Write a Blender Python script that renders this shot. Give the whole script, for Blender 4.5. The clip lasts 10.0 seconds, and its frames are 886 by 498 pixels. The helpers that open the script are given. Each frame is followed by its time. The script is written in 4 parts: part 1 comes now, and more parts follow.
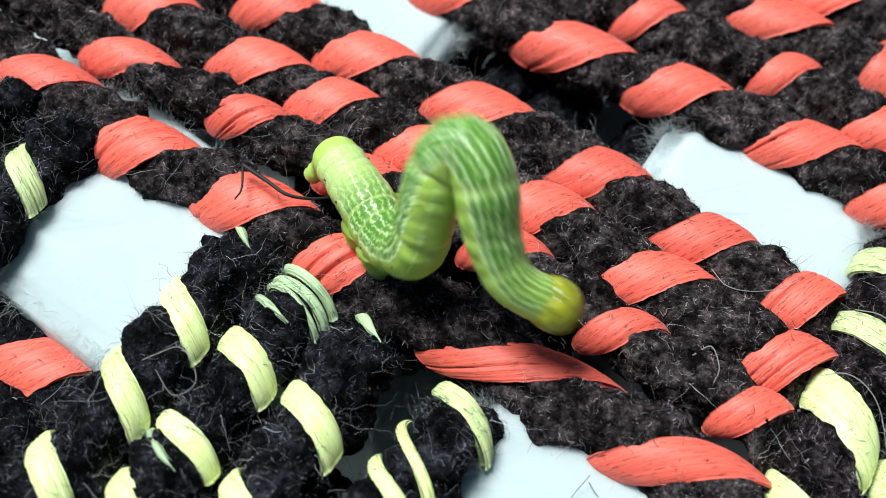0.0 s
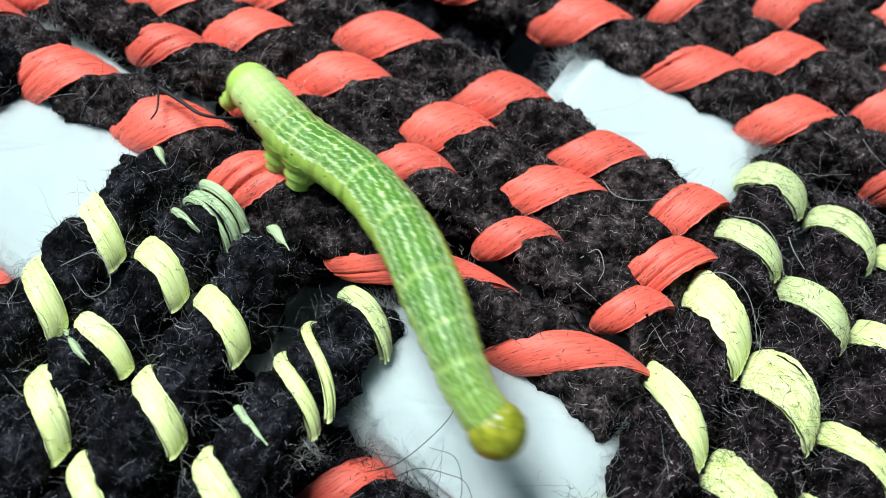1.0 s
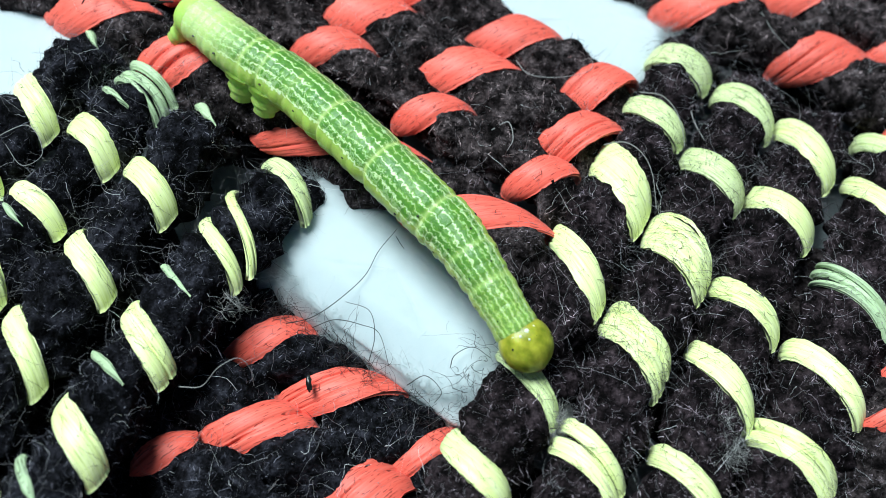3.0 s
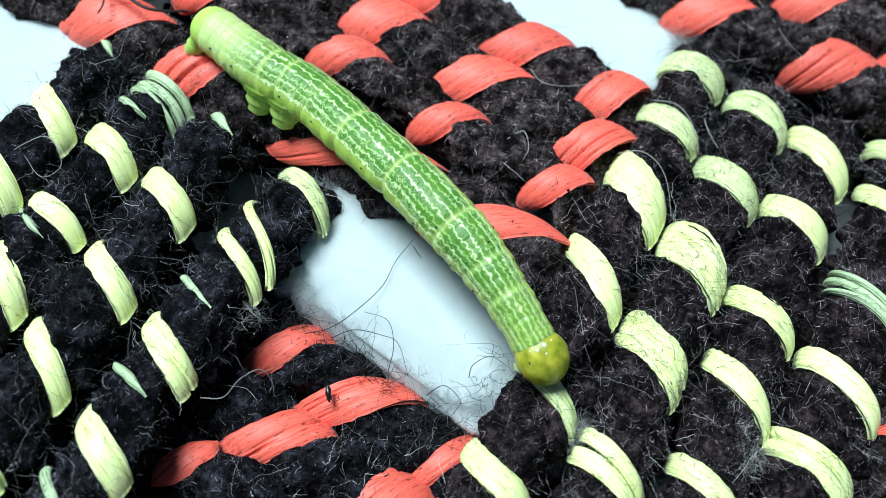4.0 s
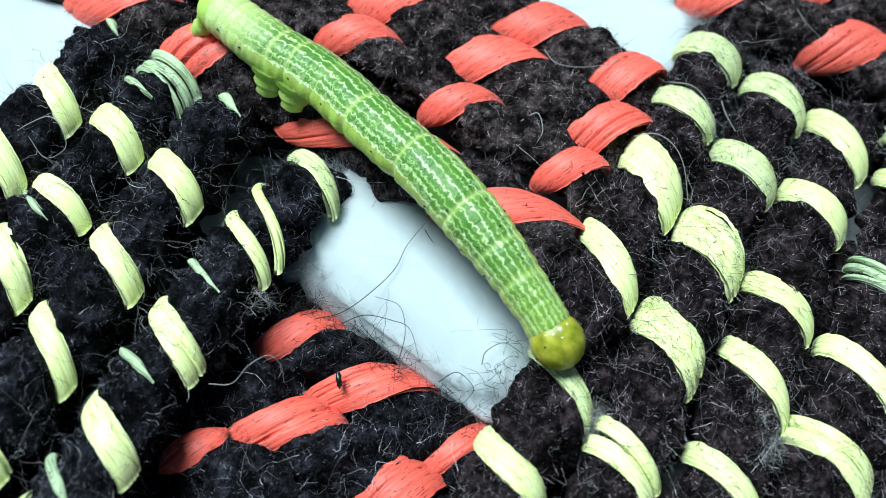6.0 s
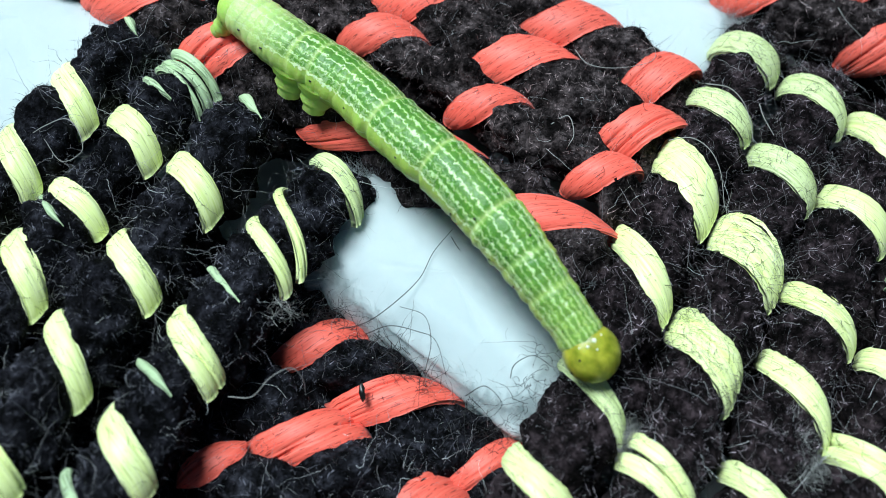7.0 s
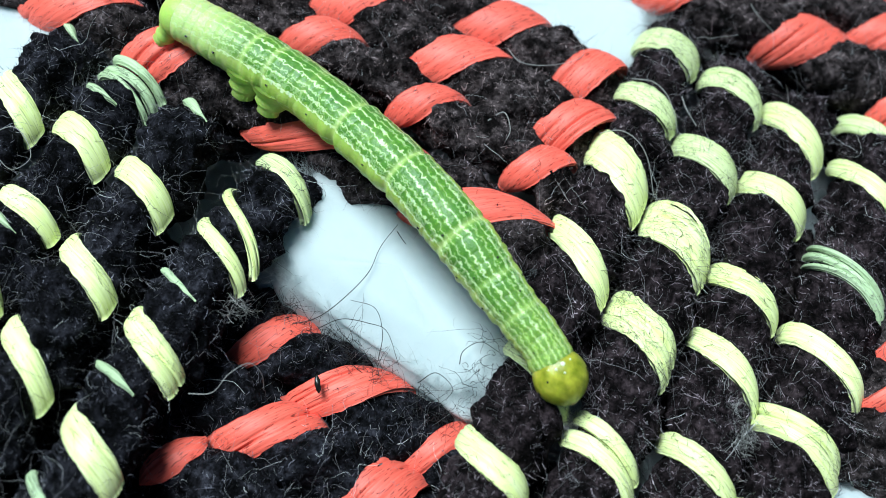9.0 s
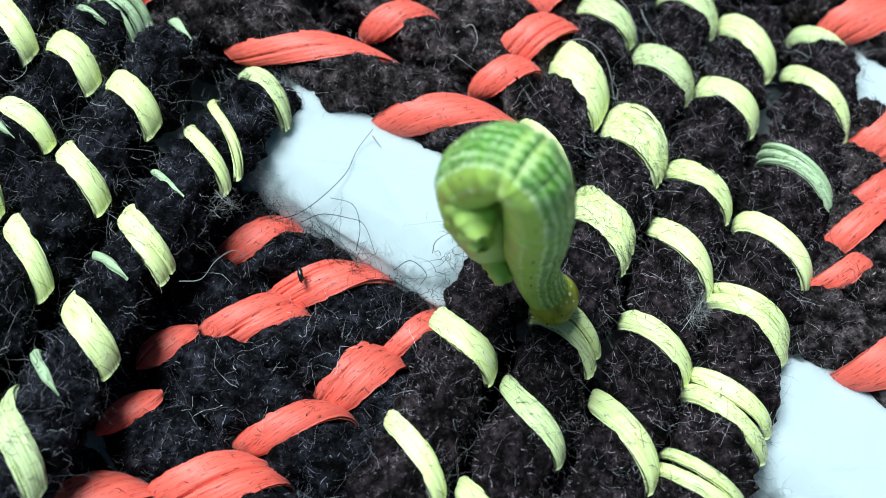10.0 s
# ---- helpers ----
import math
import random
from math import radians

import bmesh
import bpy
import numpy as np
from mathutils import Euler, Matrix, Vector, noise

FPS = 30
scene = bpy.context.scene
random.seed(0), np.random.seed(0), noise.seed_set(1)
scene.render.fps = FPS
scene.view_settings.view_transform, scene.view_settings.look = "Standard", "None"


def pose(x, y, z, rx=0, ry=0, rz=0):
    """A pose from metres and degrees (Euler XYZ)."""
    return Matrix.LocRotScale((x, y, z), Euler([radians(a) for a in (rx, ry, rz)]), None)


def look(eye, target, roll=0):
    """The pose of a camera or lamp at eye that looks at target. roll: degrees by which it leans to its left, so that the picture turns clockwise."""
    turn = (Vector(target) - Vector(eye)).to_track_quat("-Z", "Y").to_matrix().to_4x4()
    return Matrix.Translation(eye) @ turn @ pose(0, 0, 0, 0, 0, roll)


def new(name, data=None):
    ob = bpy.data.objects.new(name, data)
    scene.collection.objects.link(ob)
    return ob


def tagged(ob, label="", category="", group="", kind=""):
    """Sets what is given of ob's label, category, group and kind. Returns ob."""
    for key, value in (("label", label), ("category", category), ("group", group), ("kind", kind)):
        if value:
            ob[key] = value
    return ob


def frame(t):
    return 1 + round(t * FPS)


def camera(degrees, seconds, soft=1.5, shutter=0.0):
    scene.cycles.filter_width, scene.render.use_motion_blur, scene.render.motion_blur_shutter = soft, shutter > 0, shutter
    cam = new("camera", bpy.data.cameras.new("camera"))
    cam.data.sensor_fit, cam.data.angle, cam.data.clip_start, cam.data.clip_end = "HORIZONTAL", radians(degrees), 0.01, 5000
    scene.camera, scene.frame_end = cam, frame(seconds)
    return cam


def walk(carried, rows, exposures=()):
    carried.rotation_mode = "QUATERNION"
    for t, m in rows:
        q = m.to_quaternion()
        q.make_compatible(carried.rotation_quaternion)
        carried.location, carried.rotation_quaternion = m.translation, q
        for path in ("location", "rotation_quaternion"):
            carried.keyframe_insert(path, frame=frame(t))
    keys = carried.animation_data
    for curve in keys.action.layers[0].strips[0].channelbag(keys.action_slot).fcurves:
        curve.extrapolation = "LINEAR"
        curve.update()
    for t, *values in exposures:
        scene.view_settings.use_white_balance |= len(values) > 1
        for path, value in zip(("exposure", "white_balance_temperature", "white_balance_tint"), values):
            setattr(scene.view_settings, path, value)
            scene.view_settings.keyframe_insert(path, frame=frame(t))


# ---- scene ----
MM = 0.001


def eye(place, target, roll):
    """A camera pose from millimetres."""
    return look([v * MM for v in place], [v * MM for v in target], roll)


cam = camera(48, 10.0, soft=0.8, shutter=0.3)
cam.data.dof.use_dof, cam.data.dof.focus_distance, cam.data.dof.aperture_fstop = True, 0.0455, 56.0
walk(cam, [
    (0.0, eye((-9.30, -20.76, 37.75), (-7.98, 6.20, 0.50), 6.90)),
    (0.1, eye((-8.78, -21.81, 37.56), (-7.38, 5.71, 0.50), 6.88)),
    (0.2, eye((-7.57, -22.75, 38.07), (-5.70, 4.04, 0.50), 7.85)),
    (0.3, eye((-6.66, -22.70, 39.07), (-4.22, 3.13, 0.50), 9.15)),
    (0.4, eye((-5.14, -24.14, 39.18), (-1.90, 2.62, 0.50), 10.28)),
    (0.5, eye((-4.93, -24.09, 39.79), (-0.91, 2.67, 0.50), 11.32)),
    (1.0, eye((-5.88, -24.73, 38.63), (-3.27, 1.55, 0.50), 8.54)),
    (1.5, eye((-5.64, -25.49, 38.16), (-2.65, -0.00, 0.50), 9.33)),
    (2.0, eye((-5.00, -27.31, 38.40), (-1.49, -2.09, 0.50), 10.01)),
    (2.5, eye((-3.25, -28.18, 38.99), (-0.19, -3.92, 0.50), 9.07)),
    (2.7, eye((-2.37, -29.47, 38.99), (0.79, -5.67, 0.50), 9.44)),
    (3.8, eye((-3.57, -29.18, 39.90), (0.15, -4.67, 0.50), 10.11)),
    (4.0, eye((-3.61, -28.91, 39.74), (-0.00, -5.04, 0.50), 10.17)),
    (4.5, eye((-3.70, -29.00, 39.60), (-0.40, -5.37, 0.50), 9.73)),
    (5.0, eye((-3.72, -29.04, 39.66), (-0.20, -5.31, 0.50), 10.16)),
    (5.5, eye((-3.66, -29.19, 39.42), (-0.03, -5.33, 0.50), 10.25)),
    (5.7, eye((-3.83, -28.96, 39.33), (-0.10, -5.51, 0.50), 10.65)),
    (6.8, eye((-4.30, -27.28, 37.56), (-1.75, -6.10, 0.50), 9.12)),
    (7.0, eye((-4.40, -27.08, 37.86), (-1.77, -5.56, 0.50), 9.27)),
    (7.5, eye((-4.38, -27.07, 37.84), (-1.62, -4.91, 0.50), 9.45)),
    (8.0, eye((-4.29, -27.09, 37.51), (-1.58, -5.41, 0.50), 9.42)),
    (8.5, eye((-4.09, -27.53, 38.87), (-0.37, -5.68, 0.50), 11.47)),
    (9.0, eye((-5.67, -27.98, 39.39), (0.61, -5.79, 0.50), 15.00)),
    (9.5, eye((-5.40, -31.74, 39.78), (1.05, -9.14, 0.50), 14.00)),
    (10.0, eye((-4.70, -33.49, 39.96), (1.58, -11.41, 0.50), 13.61)),
], exposures=[(0.0, 0.25, 5970, -3), (1.0, 0.20, 5920, -4), (1.5, 0.14, 5800, -4), (2.5, 0.17, 5620, -5), (4.0, 0.31, 5460, -6), (5.7, 0.31, 5460, -6), (7.0, 0.14, 5460, -6), (7.5, 0.14, 5460, -6), (8.0, 0.19, 5460, -6), (10.0, 0.25, 5460, -6)])

# ---- light ----
world = bpy.data.worlds.new("daylight")
scene.world = world
world.use_nodes = True
wn = world.node_tree
sky = wn.nodes.new("ShaderNodeTexSky")
sky.sky_type, sky.sun_disc = "NISHITA", False
sky.sun_elevation, sky.sun_rotation = radians(65), radians(-65)
wn.links.new(sky.outputs[0], wn.nodes["Background"].inputs[0])
wn.nodes["Background"].inputs[1].default_value = 0.026
sun = new("sun", bpy.data.lights.new("sun", "SUN"))
sun.data.energy, sun.data.angle, sun.data.color = 5.0, radians(26), (1.0, 0.98, 0.955)
sun.matrix_world = look((-0.65, 0.30, 1.55), (0, 0, 0))


# ---- materials ----
def material(name, rough=0.6, spec=0.4):
    """A new node material: its tree, its Principled node and a maker of nodes."""
    m = bpy.data.materials.new(name)
    m.use_nodes = True
    tree = m.node_tree
    bsdf = tree.nodes["Principled BSDF"]
    bsdf.inputs["Roughness"].default_value = rough
    bsdf.inputs["Specular IOR Level"].default_value = spec

    def node(kind, **sockets):
        n = tree.nodes.new(kind)
        for key, value in sockets.items():
            key = int(key[1:]) if key[0] == "i" and key[1:].isdigit() else key.replace("_", " ")
            if isinstance(value, bpy.types.NodeSocket):
                tree.links.new(value, n.inputs[key])
            else:
                n.inputs[key].default_value = value
        return n

    def link(a, b):
        tree.links.new(a, b)

    return m, bsdf, node, link


def ramp(node, fac, *stops):
    n = node("ShaderNodeValToRGB", Fac=fac)
    els = n.color_ramp.elements
    for i, (at, colour) in enumerate(stops):
        e = els[i] if i < 2 else els.new(at)
        e.position, e.color = at, (*colour, 1)
    return n.outputs[0]


def math_node(node, op, a, b=0.0, c=0.0):
    n = node("ShaderNodeMath", i0=a, i1=b, i2=c)
    n.operation = op
    return n.outputs[0]


def mix(node, fac, a, b, blend="MIX"):
    n = node("ShaderNodeMixRGB", Fac=fac, Color1=a, Color2=b)
    n.blend_type = blend
    return n.outputs[0]


def yarn_material(name, dark, light):
    m, bsdf, node, link = material(name, 0.95, 0.05)
    co = node("ShaderNodeTexCoord").outputs["Object"]
    fine = node("ShaderNodeTexNoise", Vector=co, Scale=3600.0, Detail=4.0, Roughness=0.7).outputs[0]
    lint = node("ShaderNodeTexNoise", Vector=co, Scale=5200.0, Detail=6.0, Roughness=0.75).outputs[0]
    wide = node("ShaderNodeTexNoise", Vector=co, Scale=260.0, Detail=2.0).outputs[0]
    base = ramp(node, fine, (0.35, dark), (0.75, light))
    fleck = ramp(node, lint, (0.60, (0, 0, 0)), (0.72, (1, 1, 1)))
    base = mix(node, math_node(node, "MULTIPLY", fleck, 0.7), base, (light[0] * 3.5, light[1] * 3.5, light[2] * 3.7, 1))
    base = mix(node, wide, base, (*dark, 1))
    patch = node("ShaderNodeTexNoise", Vector=co, Scale=1150.0, Detail=5.0, Roughness=0.72).outputs[0]
    base = mix(node, 1.0, base, ramp(node, patch, (0.40, (0.15, 0.15, 0.15)), (0.50, (0.8, 0.8, 0.8)), (0.63, (3.0, 3.0, 3.0))), "MULTIPLY")
    link(base, bsdf.inputs["Base Color"])
    bump = node("ShaderNodeBump", Strength=0.9, Distance=0.00025, Height=fine)
    link(bump.outputs[0], bsdf.inputs["Normal"])
    return m


def ribbon_material(name, main, pale, deep, gaps, rough=0.5, dash=0.7):
    """Fibrous flat ribbon: fibres run along the attribute 'run', across the attribute 'across', both in mm."""
    m, bsdf, node, link = material(name, rough, 0.35)
    run = node("ShaderNodeAttribute")
    run.attribute_name = "run"
    across = node("ShaderNodeAttribute")
    across.attribute_name = "across"
    rnd = node("ShaderNodeObjectInfo").outputs["Random"]
    shift = math_node(node, "MULTIPLY", rnd, 40.0)

    def laid(x, y):
        return node("ShaderNodeCombineXYZ", X=math_node(node, "MULTIPLY", run.outputs["Fac"], x), Y=math_node(node, "MULTIPLY", across.outputs["Fac"], y), Z=shift).outputs[0]

    streak = node("ShaderNodeTexNoise", Vector=laid(0.35, 9.0), Scale=1.3, Detail=4.0, Roughness=0.65).outputs[0]
    fibre = node("ShaderNodeTexNoise", Vector=laid(1.0, 22.0), Scale=1.0, Detail=2.0, Roughness=0.6).outputs[0]
    patch = node("ShaderNodeTexNoise", Vector=laid(0.9, 2.2), Scale=0.8, Detail=2.0).outputs[0]
    colour = ramp(node, streak, (0.20, deep), (0.44, main), (0.80, pale))
    colour = mix(node, math_node(node, "MULTIPLY", patch, 0.5), colour, (*main, 1))
    slit = ramp(node, node("ShaderNodeTexNoise", Vector=laid(dash, 17.0), Scale=1.0, Detail=1.5).outputs[0], (0.33, (1, 1, 1)), (0.38, (0, 0, 0)))
    colour = mix(node, math_node(node, "MULTIPLY", slit, gaps), colour, (deep[0] * 0.15, deep[1] * 0.15, deep[2] * 0.15, 1))
    hue = node("ShaderNodeHueSaturation", Color=colour, Value=math_node(node, "MULTIPLY_ADD", rnd, 0.2, 0.88))
    link(hue.outputs[0], bsdf.inputs["Base Color"])
    height = math_node(node, "ADD", math_node(node, "MULTIPLY", streak, 0.6), fibre)
    bump = node("ShaderNodeBump", Strength=0.16, Distance=0.0001, Height=height)
    link(bump.outputs[0], bsdf.inputs["Normal"])
    bsdf.inputs["Sheen Weight"].default_value = 0.05
    return m


YARN_BLUE = yarn_material("blue_black_yarn", (0.0015, 0.0015, 0.0022), (0.034, 0.033, 0.042))
YARN_BROWN = yarn_material("brown_black_yarn", (0.004, 0.003, 0.003), (0.12, 0.095, 0.098))
YARN_PLUM = yarn_material("plum_black_yarn", (0.0022, 0.0016, 0.0019), (0.055, 0.040, 0.045))
LIME = ribbon_material("lime_ribbon", (0.80, 0.88, 0.36), (0.94, 0.97, 0.66), (0.56, 0.66, 0.12), 0.40, 0.42)
LIME_WORN = ribbon_material("worn_lime_ribbon", (0.47, 0.60, 0.34), (0.72, 0.82, 0.56), (0.18, 0.26, 0.09), 0.6, 0.5)
LIME_DULL = ribbon_material("dull_lime_ribbon", (0.66, 0.75, 0.34), (0.88, 0.93, 0.60), (0.26, 0.34, 0.08), 0.6, 0.5)
CORAL = ribbon_material("coral_ribbon", (0.78, 0.116, 0.079), (0.89, 0.205, 0.148), (0.58, 0.034, 0.027), 0.75, 0.5, 2.0)


def fibre_material(name, colour):
    m, bsdf, node, link = material(name, 0.6, 0.4)
    rnd = node("ShaderNodeNewGeometry").outputs["Random Per Island"]
    link(ramp(node, rnd, (0.0, tuple(c * 0.35 for c in colour)), (0.8, colour), (1.0, tuple(min(1, c * 2.5) for c in colour))), bsdf.inputs["Base Color"])
    return m


FIBRE = fibre_material("dark_lint", (0.46, 0.44, 0.47))


def pile_material(name, dark, mid, pale):
    """Short pile of a yarn: mostly black, some hairs greyer."""
    m, bsdf, node, link = material(name, 0.8, 0.15)
    rnd = node("ShaderNodeNewGeometry").outputs["Random Per Island"]
    co = node("ShaderNodeTexCoord").outputs["Object"]
    patch = node("ShaderNodeTexNoise", Vector=co, Scale=1150.0, Detail=5.0, Roughness=0.72).outputs[0]
    patch = ramp(node, patch, (0.40, (0.08, 0.08, 0.08)), (0.50, (0.75, 0.75, 0.75)), (0.62, (2.2, 2.2, 2.2)))
    colour = mix(node, 1.0, ramp(node, rnd, (0.0, dark), (0.45, tuple(0.35 * c for c in mid)), (0.75, mid), (1.0, pale)), patch, "MULTIPLY")
    link(colour, bsdf.inputs["Base Color"])
    return m


PILE_BLUE = pile_material("blue_black_pile", (0.002, 0.002, 0.003), (0.16, 0.154, 0.19), (0.22, 0.215, 0.26))
PILE_BROWN = pile_material("brown_black_pile", (0.006, 0.004, 0.004), (0.37, 0.285, 0.29), (0.46, 0.37, 0.38))
PILE_PLUM = pile_material("plum_black_pile", (0.003, 0.002, 0.002), (0.30, 0.245, 0.28), (0.38, 0.32, 0.36))
FIBRE_PALE = fibre_material("pale_lint", (0.36, 0.35, 0.34))
FIBRE_DARK = fibre_material("black_hair", (0.02, 0.018, 0.02))


def paper_material():
    m, bsdf, node, link = material("white_paper", 0.85, 0.2)
    co = node("ShaderNodeTexCoord").outputs["Object"]
    grain = node("ShaderNodeTexNoise", Vector=co, Scale=1800.0, Detail=5.0).outputs[0]
    wide = node("ShaderNodeTexNoise", Vector=co, Scale=160.0, Detail=3.0).outputs[0]
    link(mix(node, wide, (0.48, 0.54, 0.56, 1), (0.58, 0.63, 0.64, 1)), bsdf.inputs["Base Color"])
    link(node("ShaderNodeBump", Strength=0.5, Distance=0.0001, Height=grain).outputs[0], bsdf.inputs["Normal"])
    bsdf.inputs["Subsurface Weight"].default_value = 0.7
    bsdf.inputs["Subsurface Radius"].default_value = (0.9, 1.0, 1.0)
    bsdf.inputs["Subsurface Scale"].default_value = 0.0015
    return m


PAPER = paper_material()


def skin_material(name, base, deep, pale, lines=True, relief=0.35, spots=0.7, flat=(0.41, 0.58, 0.10)):
    """Caterpillar skin: wavy pale lines run along the body, by the attributes 'along' (mm) and 'round' (radians)."""
    m, bsdf, node, link = material(name, 0.36, 0.32)
    along = node("ShaderNodeAttribute")
    along.attribute_name = "along"
    turn = node("ShaderNodeAttribute")
    turn.attribute_name = "round"
    a, r = along.outputs["Fac"], turn.outputs["Fac"]
    co = node("ShaderNodeCombineXYZ", X=a, Y=math_node(node, "MULTIPLY", r, 1.3), Z=0.0).outputs[0]
    blotch = node("ShaderNodeTexNoise", Vector=co, Scale=spots, Detail=3.0).outputs[0]
    grain = node("ShaderNodeTexNoise", Vector=co, Scale=9.0, Detail=3.0).outputs[0]
    colour = ramp(node, blotch, (0.30, deep), (0.70, base))
    if lines:
        ring = node("ShaderNodeAttribute")
        ring.attribute_name = "ring"
        away = math_node(node, "ABSOLUTE", r)
        flank = ramp(node, math_node(node, "MULTIPLY", away, 0.5), (0.44, (0, 0, 0)), (0.56, (1, 1, 1)))
        colour = mix(node, flank, colour, (*flat, 1))
        rear = ramp(node, math_node(node, "MULTIPLY", a, 0.1), (0.14, (1, 1, 1)), (0.46, (0, 0, 0)))
        colour = mix(node, math_node(node, "MULTIPLY", rear, 0.88), colour, (0.57, 0.74, 0.25, 1))
        neck = ramp(node, math_node(node, "MULTIPLY", a, 0.04), (0.80, (0, 0, 0)), (0.94, (1, 1, 1)))
        colour = mix(node, math_node(node, "MULTIPLY", neck, 0.7), colour, (0.42, 0.58, 0.12, 1))
        slow = node("ShaderNodeTexNoise", Vector=co, Scale=1.6, Detail=1.0).outputs[0]
        quick = node("ShaderNodeTexNoise", Vector=co, Scale=4.5, Detail=2.0).outputs[0]
        bent = math_node(node, "ADD", away, math_node(node, "ADD", math_node(node, "MULTIPLY_ADD", slow, 0.22, -0.11), math_node(node, "MULTIPLY_ADD", quick, 0.36, -0.18)))
        for centre, wide in ((0.0, 0.10), (0.285, 0.085), (0.55, 0.085), (0.84, 0.10)):
            off = math_node(node, "ABSOLUTE", math_node(node, "SUBTRACT", bent, centre))
            band = ramp(node, math_node(node, "DIVIDE", off, wide), (0.5, (0.5, 0.5, 0.5)), (1.0, (0, 0, 0)))
            colour = mix(node, math_node(node, "MULTIPLY", band, math_node(node, "MULTIPLY_ADD", rear, -1.0, 1.0)), colour, (0.045, 0.155, 0.018, 1))
        mask = 0.0
        for centre, wide, power in ((0.15, 0.042, 0.9), (0.42, 0.034, 0.5), (0.68, 0.042, 0.8), (1.0, 0.052, 1.0), (1.66, 0.05, 0.5)):
            off = math_node(node, "ABSOLUTE", math_node(node, "SUBTRACT", bent, centre))
            line = ramp(node, math_node(node, "DIVIDE", off, wide), (0.45, (power, power, power)), (1.0, (0, 0, 0)))
            mask = math_node(node, "MAXIMUM", mask, line)
        gaps = node("ShaderNodeTexNoise", Vector=co, Scale=2.3, Detail=3.0).outputs[0]
        mask = math_node(node, "MULTIPLY", mask, ramp(node, gaps, (0.30, (0, 0, 0)), (0.40, (1, 1, 1))))
        fleck = ramp(node, node("ShaderNodeTexNoise", Vector=co, Scale=5.5, Detail=2.0).outputs[0], (0.60, (0, 0, 0)), (0.66, (0.45, 0.45, 0.45)))
        mid = ramp(node, math_node(node, "MULTIPLY", away, 0.5), (0.16, (0, 0, 0)), (0.19, (1, 1, 1)))
        fleck = math_node(node, "MULTIPLY", math_node(node, "MULTIPLY", fleck, mid), math_node(node, "SUBTRACT", 1.0, flank))
        mask = math_node(node, "MAXIMUM", mask, fleck)
        cells = node("ShaderNodeTexVoronoi", Vector=node("ShaderNodeCombineXYZ", X=math_node(node, "MULTIPLY", a, 0.55), Y=bent).outputs[0], Scale=4.2)
        cells.feature = "DISTANCE_TO_EDGE"
        web = ramp(node, cells.outputs["Distance"], (0.04, (0.32, 0.32, 0.32)), (0.09, (0, 0, 0)))
        zone = ramp(node, math_node(node, "MULTIPLY", bent, 0.5), (0.31, (0, 0, 0)), (0.345, (1, 1, 1)), (0.46, (1, 1, 1)), (0.49, (0, 0, 0)))
        mask = math_node(node, "MAXIMUM", mask, math_node(node, "MULTIPLY", web, zone))
        mask = math_node(node, "MULTIPLY", mask, math_node(node, "SUBTRACT", math_node(node, "MULTIPLY_ADD", rear, -0.5, 0.85), math_node(node, "MULTIPLY", neck, 0.4)))
        colour = mix(node, mask, colour, (*pale, 1))
        colour = mix(node, math_node(node, "MULTIPLY", ring.outputs["Fac"], 0.6), colour, (0.58, 0.74, 0.22, 1))
    link(colour, bsdf.inputs["Base Color"])
    bsdf.inputs["Subsurface Weight"].default_value = 0.4
    bsdf.inputs["Subsurface Radius"].default_value = (0.5, 0.9, 0.15)
    bsdf.inputs["Subsurface Scale"].default_value = 0.0012
    link(node("ShaderNodeBump", Strength=relief, Distance=0.0001, Height=grain).outputs[0], bsdf.inputs["Normal"])
    return m


SKIN = skin_material("green_skin", (0.20, 0.365, 0.045), (0.105, 0.245, 0.030), (0.74, 0.92, 0.50))
SKIN_RING = skin_material("ring_skin", (0.52, 0.70, 0.17), (0.42, 0.62, 0.10), (0.72, 0.86, 0.42), False)
HEAD_SKIN = skin_material("head_skin", (0.50, 0.48, 0.045), (0.17, 0.20, 0.008), (0.5, 0.5, 0.1), False, 0.15, 1.7)
HEAD_SKIN.node_tree.nodes["Principled BSDF"].inputs["Roughness"].default_value = 0.32
LEG_SKIN = skin_material("leg_skin", (0.50, 0.66, 0.17), (0.38, 0.56, 0.10), (0.5, 0.5, 0.1), False)
MOUTH = skin_material("mouth_skin", (0.45, 0.27, 0.14), (0.34, 0.19, 0.08), (0.5, 0.5, 0.1), False, 0.2)
# pale gloss for the dots that imitate highlights on the head
GLINT_DOT, *_ = material("painted_glint", 0.15, 0.6)
GLINT_DOT.node_tree.nodes["Principled BSDF"].inputs["Base Color"].default_value = (0.80, 0.84, 0.62, 1)
BLACK, *_ = material("black_spot", 0.3, 0.5)
BLACK.node_tree.nodes["Principled BSDF"].inputs["Base Color"].default_value = (0.008, 0.007, 0.006, 1)


# ---- mesh helpers ----
def mesh_of(name, verts, faces, mats, attrs=None, slots=None, smooth=True):
    """A mesh from arrays in millimetres."""
    me = bpy.data.meshes.new(name)
    verts = np.asarray(verts, float) * MM
    me.from_pydata(verts.tolist(), [], [tuple(f) for f in faces])
    for m in mats:
        me.materials.append(m)
    for key, values in (attrs or {}).items():
        me.attributes.new(key, "FLOAT", "POINT").data.foreach_set("value", np.asarray(values, np.float32))
    if slots is not None:
        me.polygons.foreach_set("material_index", np.asarray(slots, np.int32))
    me.polygons.foreach_set("use_smooth", np.full(len(me.polygons), smooth))
    me.update()
    return me


